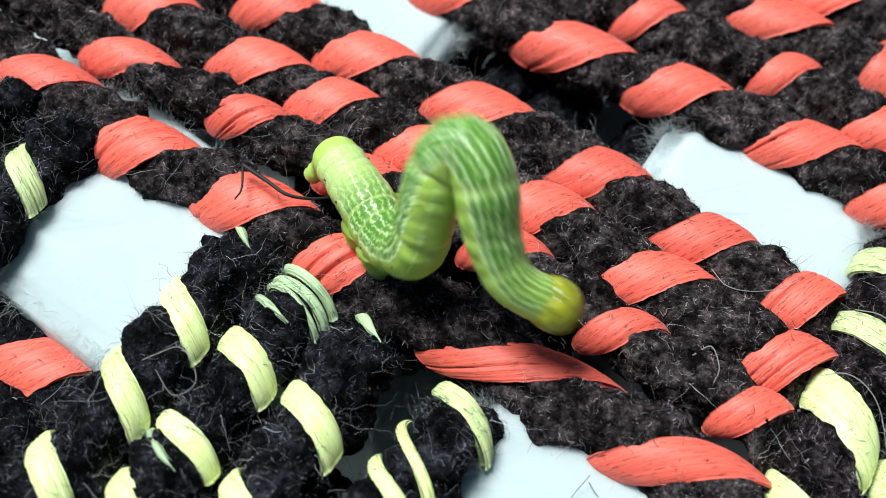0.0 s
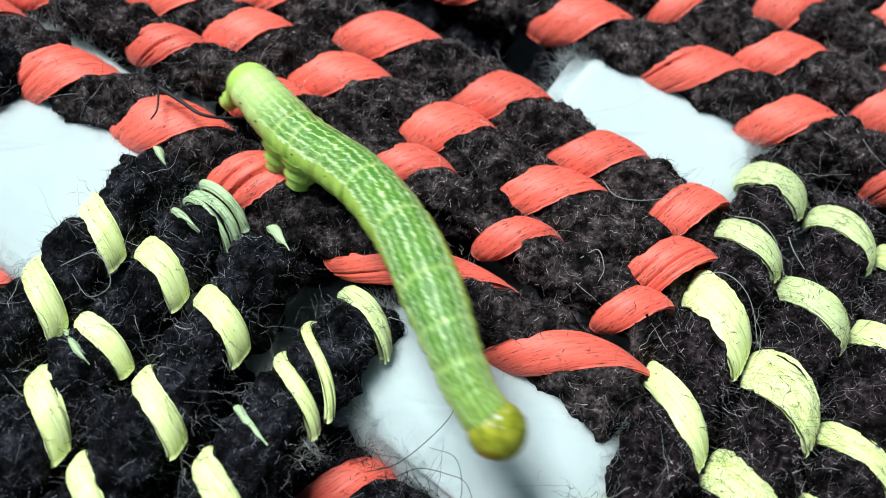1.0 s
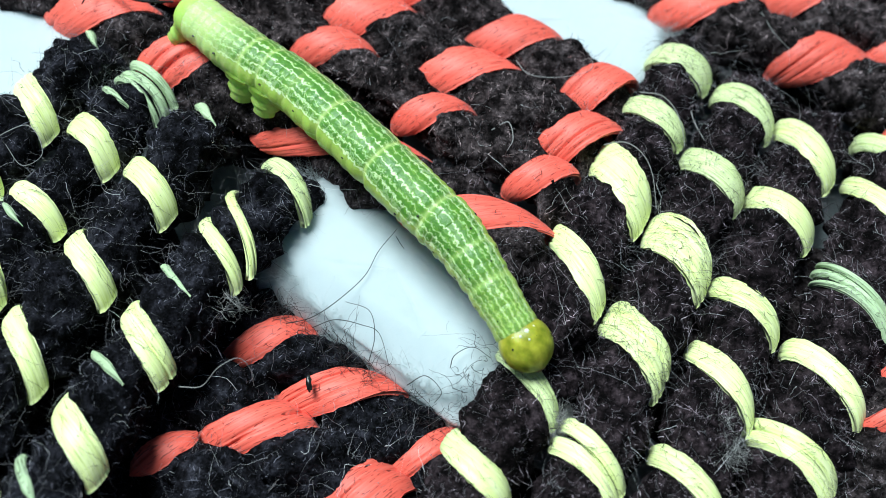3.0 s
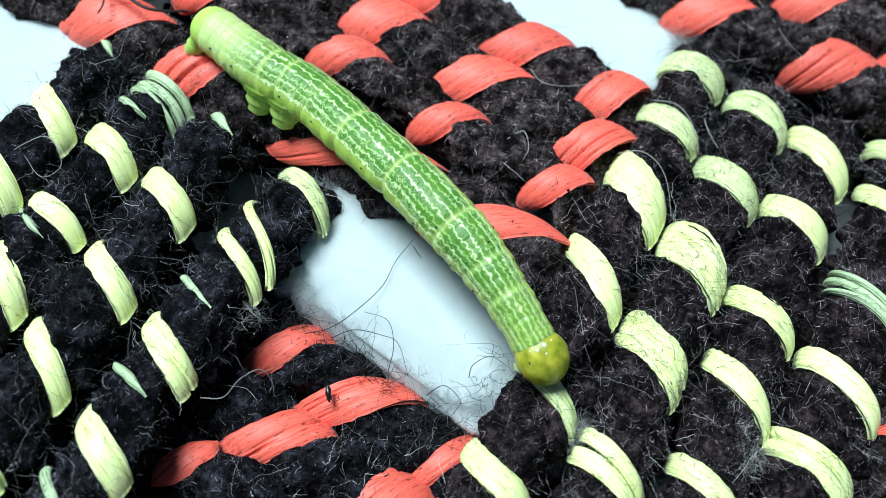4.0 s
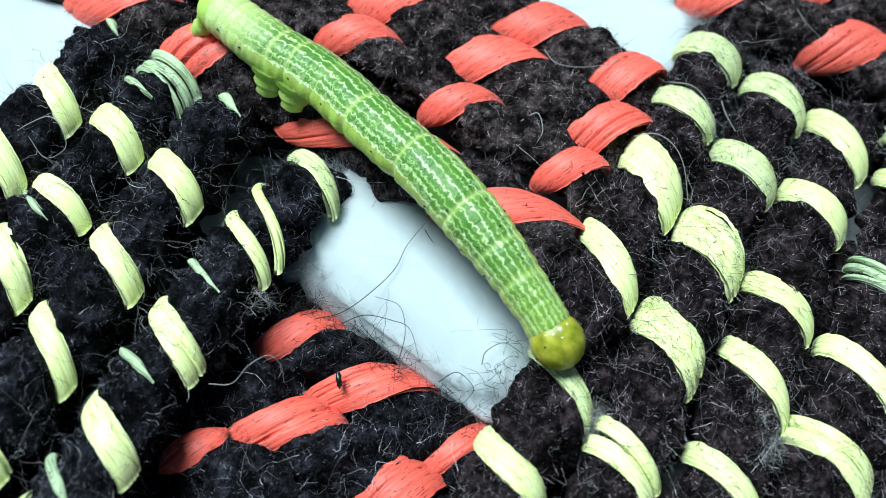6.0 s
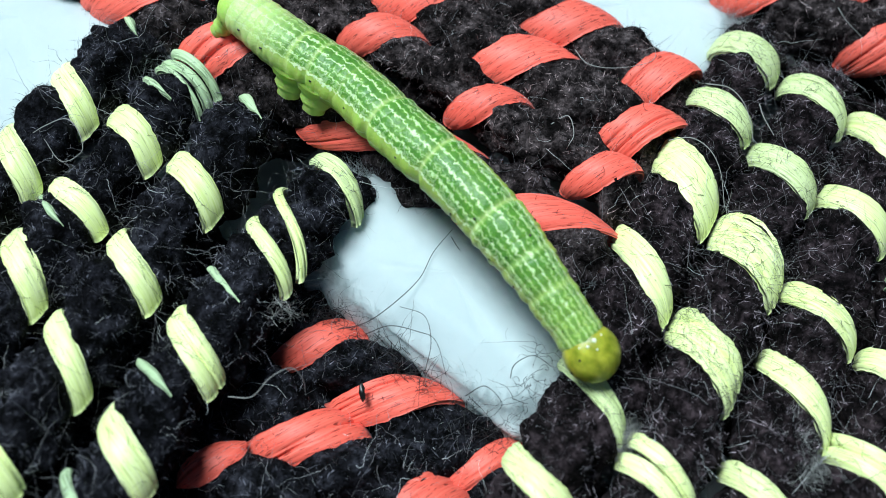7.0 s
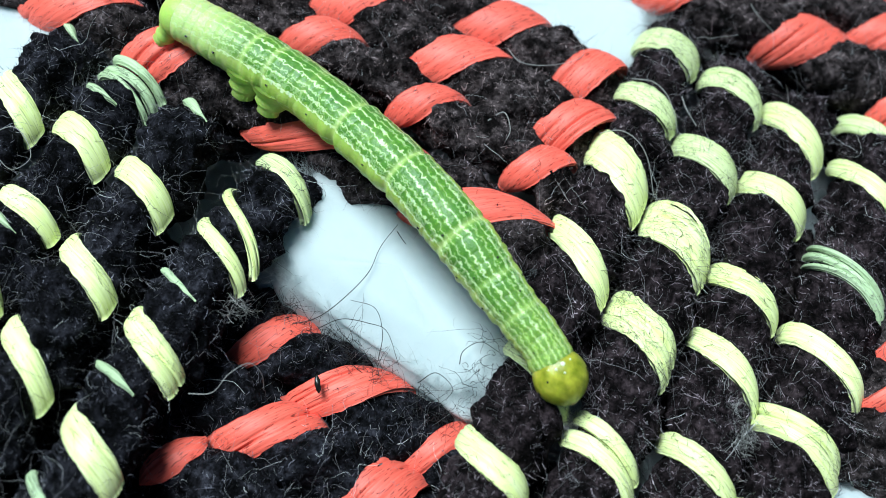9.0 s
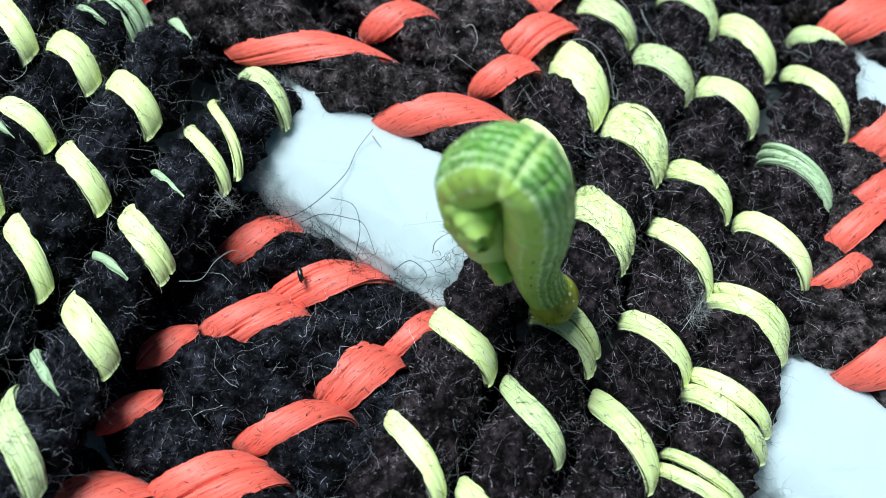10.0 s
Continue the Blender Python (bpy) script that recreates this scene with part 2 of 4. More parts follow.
def sheet_faces(n, m, wrap=False, base=0):
    """Quads of a grid of n rows and m columns; wrap joins the last column to the first."""
    i, j = np.meshgrid(np.arange(n - 1), np.arange(m if wrap else m - 1), indexing="ij")
    k = (j + 1) % m
    return (np.stack([i * m + j, i * m + k, (i + 1) * m + k, (i + 1) * m + j], -1).reshape(-1, 4) + base).tolist()


def part(name, me, parent, m=None, label=""):
    """A mesh object under a thing or a part, at a pose in its parent's space."""
    ob = new(name, me)
    ob.parent = parent
    ob.matrix_basis = m or Matrix()
    return tagged(ob, label=label)


def soft_noise(shape, passes, rng, wrap=True):
    """Smoothed random numbers of spread 1 on a grid, closed round its second axis."""
    a = rng.standard_normal(shape)
    for _ in range(passes):
        a = (a + np.roll(a, 1, 0) + np.roll(a, -1, 0)) / 3
        a = (a + np.roll(a, 1, 1) + np.roll(a, -1, 1)) / 3
    return a / a.std()


# ---- the weave: p runs along the coral cords, q along the lime cords ----
P_DIR, Q_DIR = np.array((0.8177, -0.5757, 0.0)), np.array((0.4558, 0.8901, 0.0))
ORIGIN = np.array((-2.47, -8.17, 0.0))
R_CORD, TOP, LOW, SHEET_Z = 2.05, -1.35, -4.9, -7.0
UP = np.array((0.0, 0.0, 1.0))
TOP_LIME = TOP + 0.19
THIN_ROW = 10.3


def radius(kind, fixed):
    """A cord's radius in mm: most lime cords are slimmer, and one coral cord much so."""
    if kind == "lime":
        return 2.1 if fixed > 19 else 1.86
    return 1.55 if fixed == THIN_ROW else R_CORD


def smooth_step(x, a, b):
    t = np.clip((x - a) / (b - a), 0, 1)
    return t * t * (3 - 2 * t)


def lime_level(p, q):
    """Height of a lime cord's axis: which strips lie over the coral cords, and where."""
    if p < 0:
        return TOP_LIME + (LOW - TOP_LIME) * smooth_step(q, 2.2, 6.2)
    if p > 25:
        return TOP_LIME + (LOW - TOP_LIME) * smooth_step(q, 1.5, 5.5)
    return TOP_LIME + (LOW - TOP_LIME) * smooth_step(q, 23.0, 27.0)


def coral_level(p, q):
    """Height of a coral cord's axis."""
    if q > 24:
        return TOP + 0 * p
    if q > 0:
        return TOP + 0.42 * (q == THIN_ROW) + (LOW - TOP) * (smooth_step(p, 4.4, 7.6) - smooth_step(p, 19.0, 23.0))
    return LOW + 0 * p + 0.5 * np.exp(-((p / 4.0) ** 2))


def wander(bands, s):
    """How far a cord leaves its straight line at the places s, by the bands on it."""
    at = sorted((b[0], b[1]) for b in bands)
    x, y = [a for a, _ in at], [o for _, o in at]
    return sum(np.interp(np.asarray(s, float) + d, x, y) for d in (-1.8, -0.6, 0.6, 1.8)) / 4


def cord_path(kind, fixed, s, bands):
    """Axis points, direction and side of a cord at the places s along it."""
    s = np.asarray(s, float)
    off = wander(bands, s)
    if kind == "lime":
        z = lime_level(fixed, s)
        flat = ORIGIN + (fixed + off)[:, None] * P_DIR + s[:, None] * Q_DIR
        ahead = Q_DIR
    else:
        z = coral_level(s, fixed)
        flat = ORIGIN + s[:, None] * P_DIR + (fixed + off)[:, None] * Q_DIR
        ahead = P_DIR
    side = np.array((ahead[1], -ahead[0], 0.0)) if kind == "lime" else np.array((-ahead[1], ahead[0], 0.0))
    flat = flat.copy()
    flat[:, 2] = z
    return flat, ahead, side


ROUND = np.r_[np.linspace(-2.1, 2.1, 40), np.linspace(2.1, 2 * math.pi - 2.1, 9)[1:-1]]


def pinched(s, phi, bands, spread=0.68):
    """How close a place on a cord is to the middle of a band: 1 under it, 0 far off."""
    near = np.zeros(np.broadcast(s, phi).shape)
    for at, _, width, twist, style in bands:
        deep = 0.55 if style in "t" else 1.0
        near = np.maximum(near, deep * np.exp(-(((s - at - twist * phi) / max(spread * width, 0.35)) ** 2)))
    return near


def cord_mesh(kind, fixed, start, end, bands, rng):
    """A fuzzy cord, pinched under its bands and swollen between them."""
    phi = ROUND
    n, m = int((end - start) / 0.24), len(phi)
    s = np.linspace(start, end, n)
    axis, ahead, side = cord_path(kind, fixed, s, bands)
    turn = np.where(phi > math.pi, phi - 2 * math.pi, phi)
    pinch = pinched(s[:, None], turn[None, :], bands)
    r = radius(kind, fixed) * (1.08 - 0.25 * pinch)
    r = r - 0.30 * np.abs(np.sin(np.clip(turn, -1.5, 1.5)))[None, :] ** 3
    r = r + (1 - 0.97 * pinch) * (0.13 * soft_noise((n, m), 9, rng) + 0.17 * soft_noise((n, m), 4, rng) + 0.13 * soft_noise((n, m), 1, rng))
    v = axis[:, None, :] + (r * np.sin(phi))[..., None] * side + (r * np.cos(phi) * 0.96)[..., None] * UP
    faces = sheet_faces(n, m, True)
    if kind == "lime":
        faces = [f[::-1] for f in faces]
    return v.reshape(-1, 3), faces, r


STRANDS = {"s": [(-0.27, 0.52), (0.29, 0.46)], "w": [(-0.36, 0.2), (-0.05, 0.3), (0.33, 0.24)]}


def band_mesh(kind, size, width, twist, style, centre, share, rng):
    """One ribbon that winds over a cord: x across the cord, y along it, z up; frayed and cracked ones have furrows."""
    cracks = [(rng.uniform(-0.8, 0.8), rng.uniform(-0.05, 0.08), rng.uniform(0.12, 0.3)) for _ in range({"f": 6, "c": 3, "d": 2}.get(style, int(rng.integers(0, 2))))]
    n, m = 26, 33 if len(cracks) > 1 else 17
    span = {"t": (-1.25, 0.35), "h": (-1.0, 0.7)}.get(style, (-1.8, 1.24 if kind == "lime" else 1.8))
    phi = np.linspace(span[0], span[1], n)
    u = np.linspace(-1, 1, m)
    ridge = 0.011 * rng.standard_normal(m)
    lean = 0.05 * rng.standard_normal() * u
    wob = 0.10 * np.sin(phi * 1.7 + rng.uniform(0, 6))
    edge = [1 + 0.07 * np.sin(phi * rng.uniform(1, 3) + rng.uniform(0, 6)) + 0.02 * rng.standard_normal(n) for _ in range(2)]
    taper = 0.46 * np.abs(phi / 1.75) ** 3 if kind == "coral" else 0.16 * np.abs(phi / 1.75) ** 3
    half = 0.5 * share * width * (1 - taper)
    if style == "t":
        half = half * (1 - 0.97 * smooth_step(phi, -0.3, 0.4))
    if style == "h":
        half = half * np.sqrt(np.maximum(1 - ((phi + 0.15) / 0.87) ** 2, 0.01))
    y = centre * width + (twist * phi + wob)[:, None] + half[:, None] * u[None, :] * np.where(u[None, :] > 0, edge[0][:, None], edge[1][:, None])
    sheets = []
    for outer in (1, 0):
        r = size * (0.96 if style == "t" else 0.94) + outer * (0.19 - 0.19 * np.abs(u[None, :]) ** (2.6 if kind == "coral" else 4.0) + ridge[None, :] + lean[None, :]) - (0.0 if outer else 0.12)
        r = r + 0.05 * np.sin(phi[:, None] * 2.3 + centre * 9) * outer
        for place, slant, depth in cracks if outer else ():
            shut = smooth_step(np.sin(phi * 1.3 + place * 9), -0.75, 0.1)[:, None]
            r = r - depth * shut * np.exp(-(((u[None, :] - place - slant * phi[:, None]) / 0.045) ** 2))
        sheets.append(np.stack([r * np.sin(phi)[:, None], y, r * np.cos(phi)[:, None] * 0.97], -1).reshape(-1, 3))
    # the upper sheet, the lower one, and the rim that joins them all round
    under = n * m
    rim = [i * m for i in range(n)] + [(n - 1) * m + k for k in range(1, m)] + [i * m + m - 1 for i in range(n - 2, -1, -1)] + list(range(m - 2, 0, -1))
    faces = [f[::-1] for f in sheet_faces(n, m)] + sheet_faces(n, m, base=under)
    faces += [(a, b, b + under, a + under) for a, b in zip(rim, rim[1:] + rim[:1])]
    verts = np.vstack(sheets)
    if kind == "coral":
        verts = verts[:, (1, 0, 2)]
        faces = [f[::-1] for f in faces]
    mat = CORAL if kind == "coral" else LIME_WORN if style in "tw" else LIME_DULL if style in "d" else LIME
    return mesh_of("band", verts, faces, [mat], {"run": np.tile(np.repeat(phi * size, m), 2), "across": np.tile(0.5 * u * share * width + centre * width, 2 * n)})


def strands_mesh(name, roots, ways, lengths, radii, curl, rng, mat, rings=5, sag=0.0):
    """Many thin curved fibres in one mesh, from arrays in millimetres."""
    k = len(roots)
    t = np.linspace(0, 1, rings)
    ways = ways / np.linalg.norm(ways, axis=1, keepdims=True)
    a = np.cross(ways, rng.standard_normal((k, 3)))
    a /= np.linalg.norm(a, axis=1, keepdims=True)
    b = np.cross(ways, a)
    step = rng.standard_normal((k, rings - 1, 3)) * (curl * 0.42 / math.sqrt(rings - 1)) * rng.uniform(0.4, 1.7, k)[:, None, None]
    bow = rng.standard_normal((k, 1, 3)) * (curl * 0.35 / (rings - 1))
    path = ways[:, None] + np.cumsum(step + bow, 1)
    path /= np.linalg.norm(path, axis=2, keepdims=True)
    path *= (lengths / (rings - 1))[:, None, None]
    line = np.concatenate([np.zeros((k, 1, 3)), np.cumsum(path, 1)], 1) + roots[:, None]
    line[..., 2] -= sag * lengths[:, None] * t ** 2
    r = radii[:, None] * (1 - 0.7 * t)
    corners = np.array([0, 2.094, 4.189])
    off = a[:, None, None] * np.cos(corners)[:, None] + b[:, None, None] * np.sin(corners)[:, None]
    v = (line[:, :, None] + off * r[:, :, None, None]).reshape(-1, 3)
    i, j, q = np.meshgrid(np.arange(k) * rings * 3, np.arange(rings - 1) * 3, np.arange(3), indexing="ij")
    q2 = (q + 1) % 3
    f = np.stack([i + j + q, i + j + q2, i + j + 3 + q2, i + j + 3 + q], -1).reshape(-1, 4)
    return mesh_of(name, v, f.tolist(), [mat])


def cord_fuzz(kind, fixed, ends, bands, field, rng):
    """The pile of a cord's upper side, kept off its bands, and longer curls of lint."""
    pile = PILE_BLUE if fixed < 0 else PILE_BROWN if kind == "coral" and fixed > 6 else PILE_PLUM
    worn = [b for b in bands if b[4] in "dftw"]
    made = []
    for density, reach in ((17.5, 1.5), (5.5, 1.6)):
        k = int((ends[1] - ends[0]) * 2 * reach * R_CORD * density)
        s, phi = rng.uniform(*ends, k), rng.uniform(-reach, reach, k)
        axis, ahead, side = cord_path(kind, fixed, s, bands)
        level = axis[:, 2]
        keep = (np.abs(axis[:, 0] + 1) < np.minimum(23 + 0.3 * (axis[:, 1] + 16), 30)) & (axis[:, 1] > -25) & (axis[:, 1] < 26)
        sunk = level < LOW + 0.9
        gap = (np.abs(s) < 6.5) | ((s < -20.5) & (s > -31)) | ((s > 20.5) & (s < 30))
        keep &= ~sunk | (gap if kind == "coral" and fixed < 0 else False)
        under = pinched(s, phi, bands) > 0.50
        over = pinched(s, phi, worn) > 0.50 if worn else np.zeros(k, bool)
        keep &= rng.random(k) > np.where(over, 0.8 if density > 10 else 0.0, (0.92 if kind == "coral" else 0.97) if density > 10 else 0.55) * under
        if density < 10:
            knots = rng.uniform(*ends, 90)
            spread = np.abs(s[:, None] - knots[None, :]).min(1)
            keep &= rng.random(k) < (0.6 if kind == "coral" and fixed > 0 else 1.0) * (0.18 + 0.6 * np.exp(-((spread / 0.35) ** 2)) + 0.4 * over)
        s, phi, axis, under = s[keep], phi[keep], axis[keep], under[keep]
        k = len(s)
        i = np.clip(((s - ends[0]) / (ends[1] - ends[0]) * len(field)).astype(int), 0, len(field) - 1)
        j = np.abs(phi[:, None] - ROUND[None, :40]).argmin(1)
        out = np.sin(phi)[:, None] * side + np.cos(phi)[:, None] * UP
        roots = axis + out * (field[i, j] - 0.04 + 0.38 * under)[:, None]
        roots[:, 2] -= SHEET_Z
        if density > 10:
            ways = out * 0.7 + 0.8 * rng.standard_normal((k, 3))
            made.append(("nap", strands_mesh("nap", roots, ways, rng.gamma(3.0, 0.06, k) + 0.08, rng.uniform(0.010, 0.023, k), 3.2, rng, pile, 3), "short matted nap"))
            some = rng.random(k) < 0.18
            made.append(("nap", strands_mesh("nap", roots[some] - 0.03 * out[some], 0.5 * out[some] + rng.standard_normal((some.sum(), 3)), rng.gamma(3.0, 0.2, some.sum()) + 0.25, rng.uniform(0.008, 0.016, some.sum()), 9.0, rng, pile, 6), "knotted curls of yarn"))
            few = rng.random(k) < (0.04 if kind == "lime" or fixed < 0 else 0.015)
            made.append(("dust", strands_mesh("dust", roots[few] + 0.1 * out[few], rng.standard_normal((few.sum(), 3)), rng.gamma(2.0, 0.014, few.sum()) + 0.02, rng.uniform(0.007, 0.016, few.sum()), 1.0, rng, FIBRE_PALE, 3), "specks of pale dust"))
        else:
            ways = out * 0.45 + 0.9 * rng.standard_normal((k, 3))
            made.append(("fuzz", strands_mesh("fuzz", roots, ways, rng.gamma(2.0, 0.55, k) + 0.3, rng.uniform(0.0045, 0.0100, k), 8.0, rng, FIBRE, 10), "thin curled lint"))
    return made


def band_hairs(kind, fixed, bands, rng):
    """Fine black hairs that lie across the bands of a cord, most of them on the frayed ones."""
    roots, ways = [], []
    for at, _, width, twist, style in bands:
        k = int(width * {"f": 70, "s": 40, "c": 34, "w": 30, "d": 30, "t": 8}.get(style, 16))
        phi = rng.uniform(-1.2, 1.3, k)
        s = at + twist * phi + width * rng.uniform(-0.6, 0.6, k)
        axis, ahead, side = cord_path(kind, fixed, s, bands)
        out = np.sin(phi)[:, None] * side + np.cos(phi)[:, None] * UP
        round_way = np.cos(phi)[:, None] * side - np.sin(phi)[:, None] * UP
        roots.append(axis + out * (radius(kind, fixed) * 0.94 + 0.20))
        ways.append(round_way * rng.choice((-1, 1), k)[:, None] + 0.08 * out + ahead * rng.normal(0.0, 0.5, k)[:, None])
    roots, ways = np.vstack(roots) - (0, 0, SHEET_Z), np.vstack(ways)
    k = len(roots)
    return strands_mesh("hairs", roots, ways, rng.gamma(2.2, 0.42, k) + 0.25, rng.uniform(0.006, 0.013, k), 2.2, rng, FIBRE_DARK, 7, 0.12)


def build_cord(mat, rng, kind, fixed, bands, ends):
    """One cord with its nap and its bands, each (place along it, side step, width, twist, style): n whole, s split in two, w worn to strands, f frayed, c cracked, d worn, t a thin worn strand, h a short end."""
    v, f, field = cord_mesh(kind, fixed, ends[0], ends[1], bands, rng)
    v[:, 2] -= SHEET_Z
    yarn, tone = (YARN_BLUE, "blue") if fixed < 0 else (YARN_BROWN, "brown") if kind == "coral" else (YARN_PLUM, "plum")
    cord = part("cord", mesh_of("cord", v, f, [yarn]), mat, label=tone + "-black fuzzy cord")
    for name, me, label in cord_fuzz(kind, fixed, ends, bands, field, rng):
        tagged(part(name, me, cord, label=label), kind="stuff")
    if kind == "lime" and -20 < fixed < 21:
        tagged(part("hairs", band_hairs(kind, fixed, bands, rng), cord, label="fine black hairs across the ribbon"), kind="stuff")
    for at, _, width, twist, style in bands:
        spot, ahead, side = cord_path(kind, fixed, [at], bands)
        way = math.degrees(math.atan2(ahead[1], ahead[0]))
        m = pose(*((spot[0] - (0, 0, SHEET_Z)) * MM), rz=(way - 90 if kind == "lime" else way) + rng.uniform(-1.5, 1.5))
        for centre, share in STRANDS.get(style, [(0.0, 1.0)]):
            part("band", band_mesh(kind, radius(kind, fixed), width, twist, style, centre, share, rng), cord, m, "coral red ribbon band" if kind == "coral" else "worn mint green ribbon strand" if style in "tw" else "lime green ribbon band")


def build_mat():
    rng = np.random.default_rng(4)
    mat = tagged(new("woven_mat"), "black fuzzy cord mat wound with lime and coral ribbon", "mat")
    mat.location = (0, 0, SHEET_Z * MM)

    def lime(fixed, *bands):
        build_cord(mat, rng, "lime", fixed, bands, (-30, 46))

    def coral(fixed, *bands, ends=(-46, 42)):
        build_cord(mat, rng, "coral", fixed, bands, ends)

    lime(-35.0, (-2.0, 0, 1.39, -0.83, "n"), (-7.0, 0, 1.39, -0.83, "n"), (-12.0, 0, 1.39, -0.83, "n"))
    lime(-31.0, (-0.7, 0, 1.39, -0.83, "d"), (-5.5, 0, 1.39, -0.83, "n"), (-11.0, 0, 1.39, -0.83, "n"))
    lime(-19.3, (3.4, -0.6, 0.50, -1.06, "t"), (-1.37, -0.38, 1.46, -0.86, "n"), (-5.48, -0.18, 1.35, -0.86, "n"), (-10.0, 0, 1.39, -0.83, "n"), (-14.7, 0, 1.39, -0.83, "n"))
    lime(-15.4, (2.85, -0.44, 1.80, -0.47, "w"), (1.2, -0.6, 0.40, -0.53, "t"), (-1.28, -0.52, 1.45, -0.59, "n"), (-5.5, -0.38, 1.00, -0.50, "n"), (-6.6, -0.3, 0.40, -0.65, "t"), (-9.1, -0.22, 1.39, -0.94, "n"), (-14.5, 0, 1.39, -0.83, "n"))
    lime(-11.5, (3.7, -0.9, 0.65, -0.83, "t"), (-1.52, -0.52, 1.47, -0.67, "n"), (-6.24, -0.27, 1.30, -0.83, "n"), (-10.81, -0.04, 1.24, -0.90, "n"), (-15.4, 0.1, 1.30, -0.83, "n"), (-19.5, 0.2, 1.39, -0.83, "n"))
    lime(-7.5, (2.87, 1.0, 1.10, -0.78, "d"), (-0.57, 0.3, 0.61, -1.30, "c"), (-2.05, 0.31, 0.80, -0.94, "n"), (-4.66, 0.1, 0.40, -0.59, "t"), (-7.4, 0.21, 1.39, -0.73, "c"), (-9.57, 0.1, 0.42, -0.59, "t"), (-12.23, 0.46, 1.36, -0.83, "n"), (-15.0, 0.6, 0.50, -0.83, "t"), (-17.64, 0.72, 1.50, -1.18, "d"))
    lime(7.5, (22.26, 0.01, 1.82, -0.29, "d"), (17.98, 0.1, 1.49, -0.53, "d"), (13.1, 0.18, 2.60, -1.01, "n"), (7.52, 0.07, 1.70, -1.14, "n"), (1.2, 0.7, 1.09, -0.76, "d"), (-3.5, 0.27, 1.37, -0.65, "n"), (-9.16, 0.45, 1.09, -0.84, "n"))
    lime(11.4, (21.75, 0.18, 1.59, -0.61, "d"), (16.6, 0.18, 1.66, -0.73, "d"), (11.46, 0.24, 2.50, -0.80, "f"), (5.77, 0.2, 2.32, -0.80, "f"), (-0.3, 0.5, 1.73, -0.53, "s"), (-4.96, 0.58, 1.13, -0.87, "d"), (-10.0, 0.6, 1.19, -0.83, "n"))
    lime(15.4, (21.22, -0.06, 1.73, -0.92, "n"), (16.7, 0, 1.55, -0.66, "n"), (10.75, 0.08, 1.39, -0.65, "c"), (6.62, 0.33, 1.46, -0.98, "n"), (1.5, 0.62, 1.19, -0.59, "n"), (-3.45, 0.57, 1.34, -0.99, "n"), (-9.0, 0.6, 1.27, -0.83, "n"))
    lime(19.9, (24.6, 0, 1.37, -0.94, "d"), (19.9, -0.02, 1.37, -1.23, "n"), (14.3, 0.2, 1.49, -0.89, "w"), (9.6, 0.05, 1.34, -0.80, "n"), (5.2, -0.3, 1.55, -0.65, "s"), (0.31, 0.15, 1.90, -0.57, "s"), (-3.54, -0.1, 1.37, -0.47, "s"), (-8.5, 0, 1.27, -0.83, "n"))
    lime(31.0, (0, 0, 1.27, -0.83, "n"), (-5.0, 0, 1.27, -0.83, "n"))
    lime(35.0, (0, 0, 1.27, -0.83, "n"), (-5.0, 0, 1.27, -0.83, "n"))
    coral(5.0, (-34.8, -1.00, 3.04, 0.97, "n"), (-27.5, -0.80, 3.30, 1.01, "c"), (-20.92, 0.44, 3.30, 1.10, "c"), (-15.07, 0.62, 2.79, 0.85, "f"), (-5.44, 1.55, 3.20, 2.27, "c"), (2.56, 2.02, 2.70, 1.85, "n"), (26.5, 2.40, 2.28, 0.83, "n"))
    coral(10.3, (-31.98, -2.40, 2.97, 1.01, "n"), (-24.23, -1.03, 2.54, 0.84, "c"), (-17.6, -0.30, 2.28, 0.83, "n"), (-9.13, 0.85, 2.15, 0.80, "n"), (-2.5, 0.55, 1.84, 0.75, "n"), (4.0, 0.85, 1.74, 0.55, "n"), (23.35, 0.00, 1.27, 0.62, "n"))
    coral(13.9, (-33.9, -2.20, 2.91, 0.93, "n"), (-26.27, -1.46, 3.04, 1.10, "n"), (-21.34, -0.93, 2.67, 0.89, "n"), (-15.33, -0.27, 2.79, 1.10, "n"), (-8.69, 0.50, 2.67, 0.93, "n"), (-2.35, 0.59, 2.54, 1.07, "n"), (4.6, 0.80, 2.23, 0.55, "c"), (23.6, -0.40, 1.40, 0.62, "n"))
    coral(17.6, (-27.95, -1.13, 2.67, 0.83, "n"), (-21.69, -0.82, 3.04, 1.02, "n"), (-14.63, 0.22, 3.37, 1.27, "n"), (-7.3, 0.61, 2.79, 0.95, "n"), (-1.13, 0.47, 2.54, 0.94, "n"), (4.1, 0.55, 2.17, 0.55, "n"), (24.94, -1.40, 2.91, 0.80, "n"))
    coral(21.2, (24.2, -0.90, 2.54, 0.75, "n"), (31.0, -0.70, 2.54, 0.89, "n"), ends=(21.8, 42))
    coral(26.6, (-20.0, -2.00, 3.04, 1.03, "n"), (-12.18, -1.24, 3.94, 1.31, "n"), (-5.86, -0.03, 3.11, 1.14, "n"), (1.23, 0.93, 2.91, 1.15, "c"), (7.0, 0.80, 2.67, 0.89, "n"), (14.42, 1.85, 3.02, 0.94, "c"), (21.53, 1.19, 3.04, 0.98, "c"))
    coral(30.8, (-17.0, -1.40, 3.04, 0.97, "n"), (-9.82, -0.26, 2.03, 0.69, "n"), (-1.42, 0.84, 1.77, 0.62, "n"), (5.0, 1.00, 2.79, 0.97, "n"), (12.0, 1.60, 2.79, 0.97, "n"), (19.0, 1.40, 2.79, 0.97, "n"))
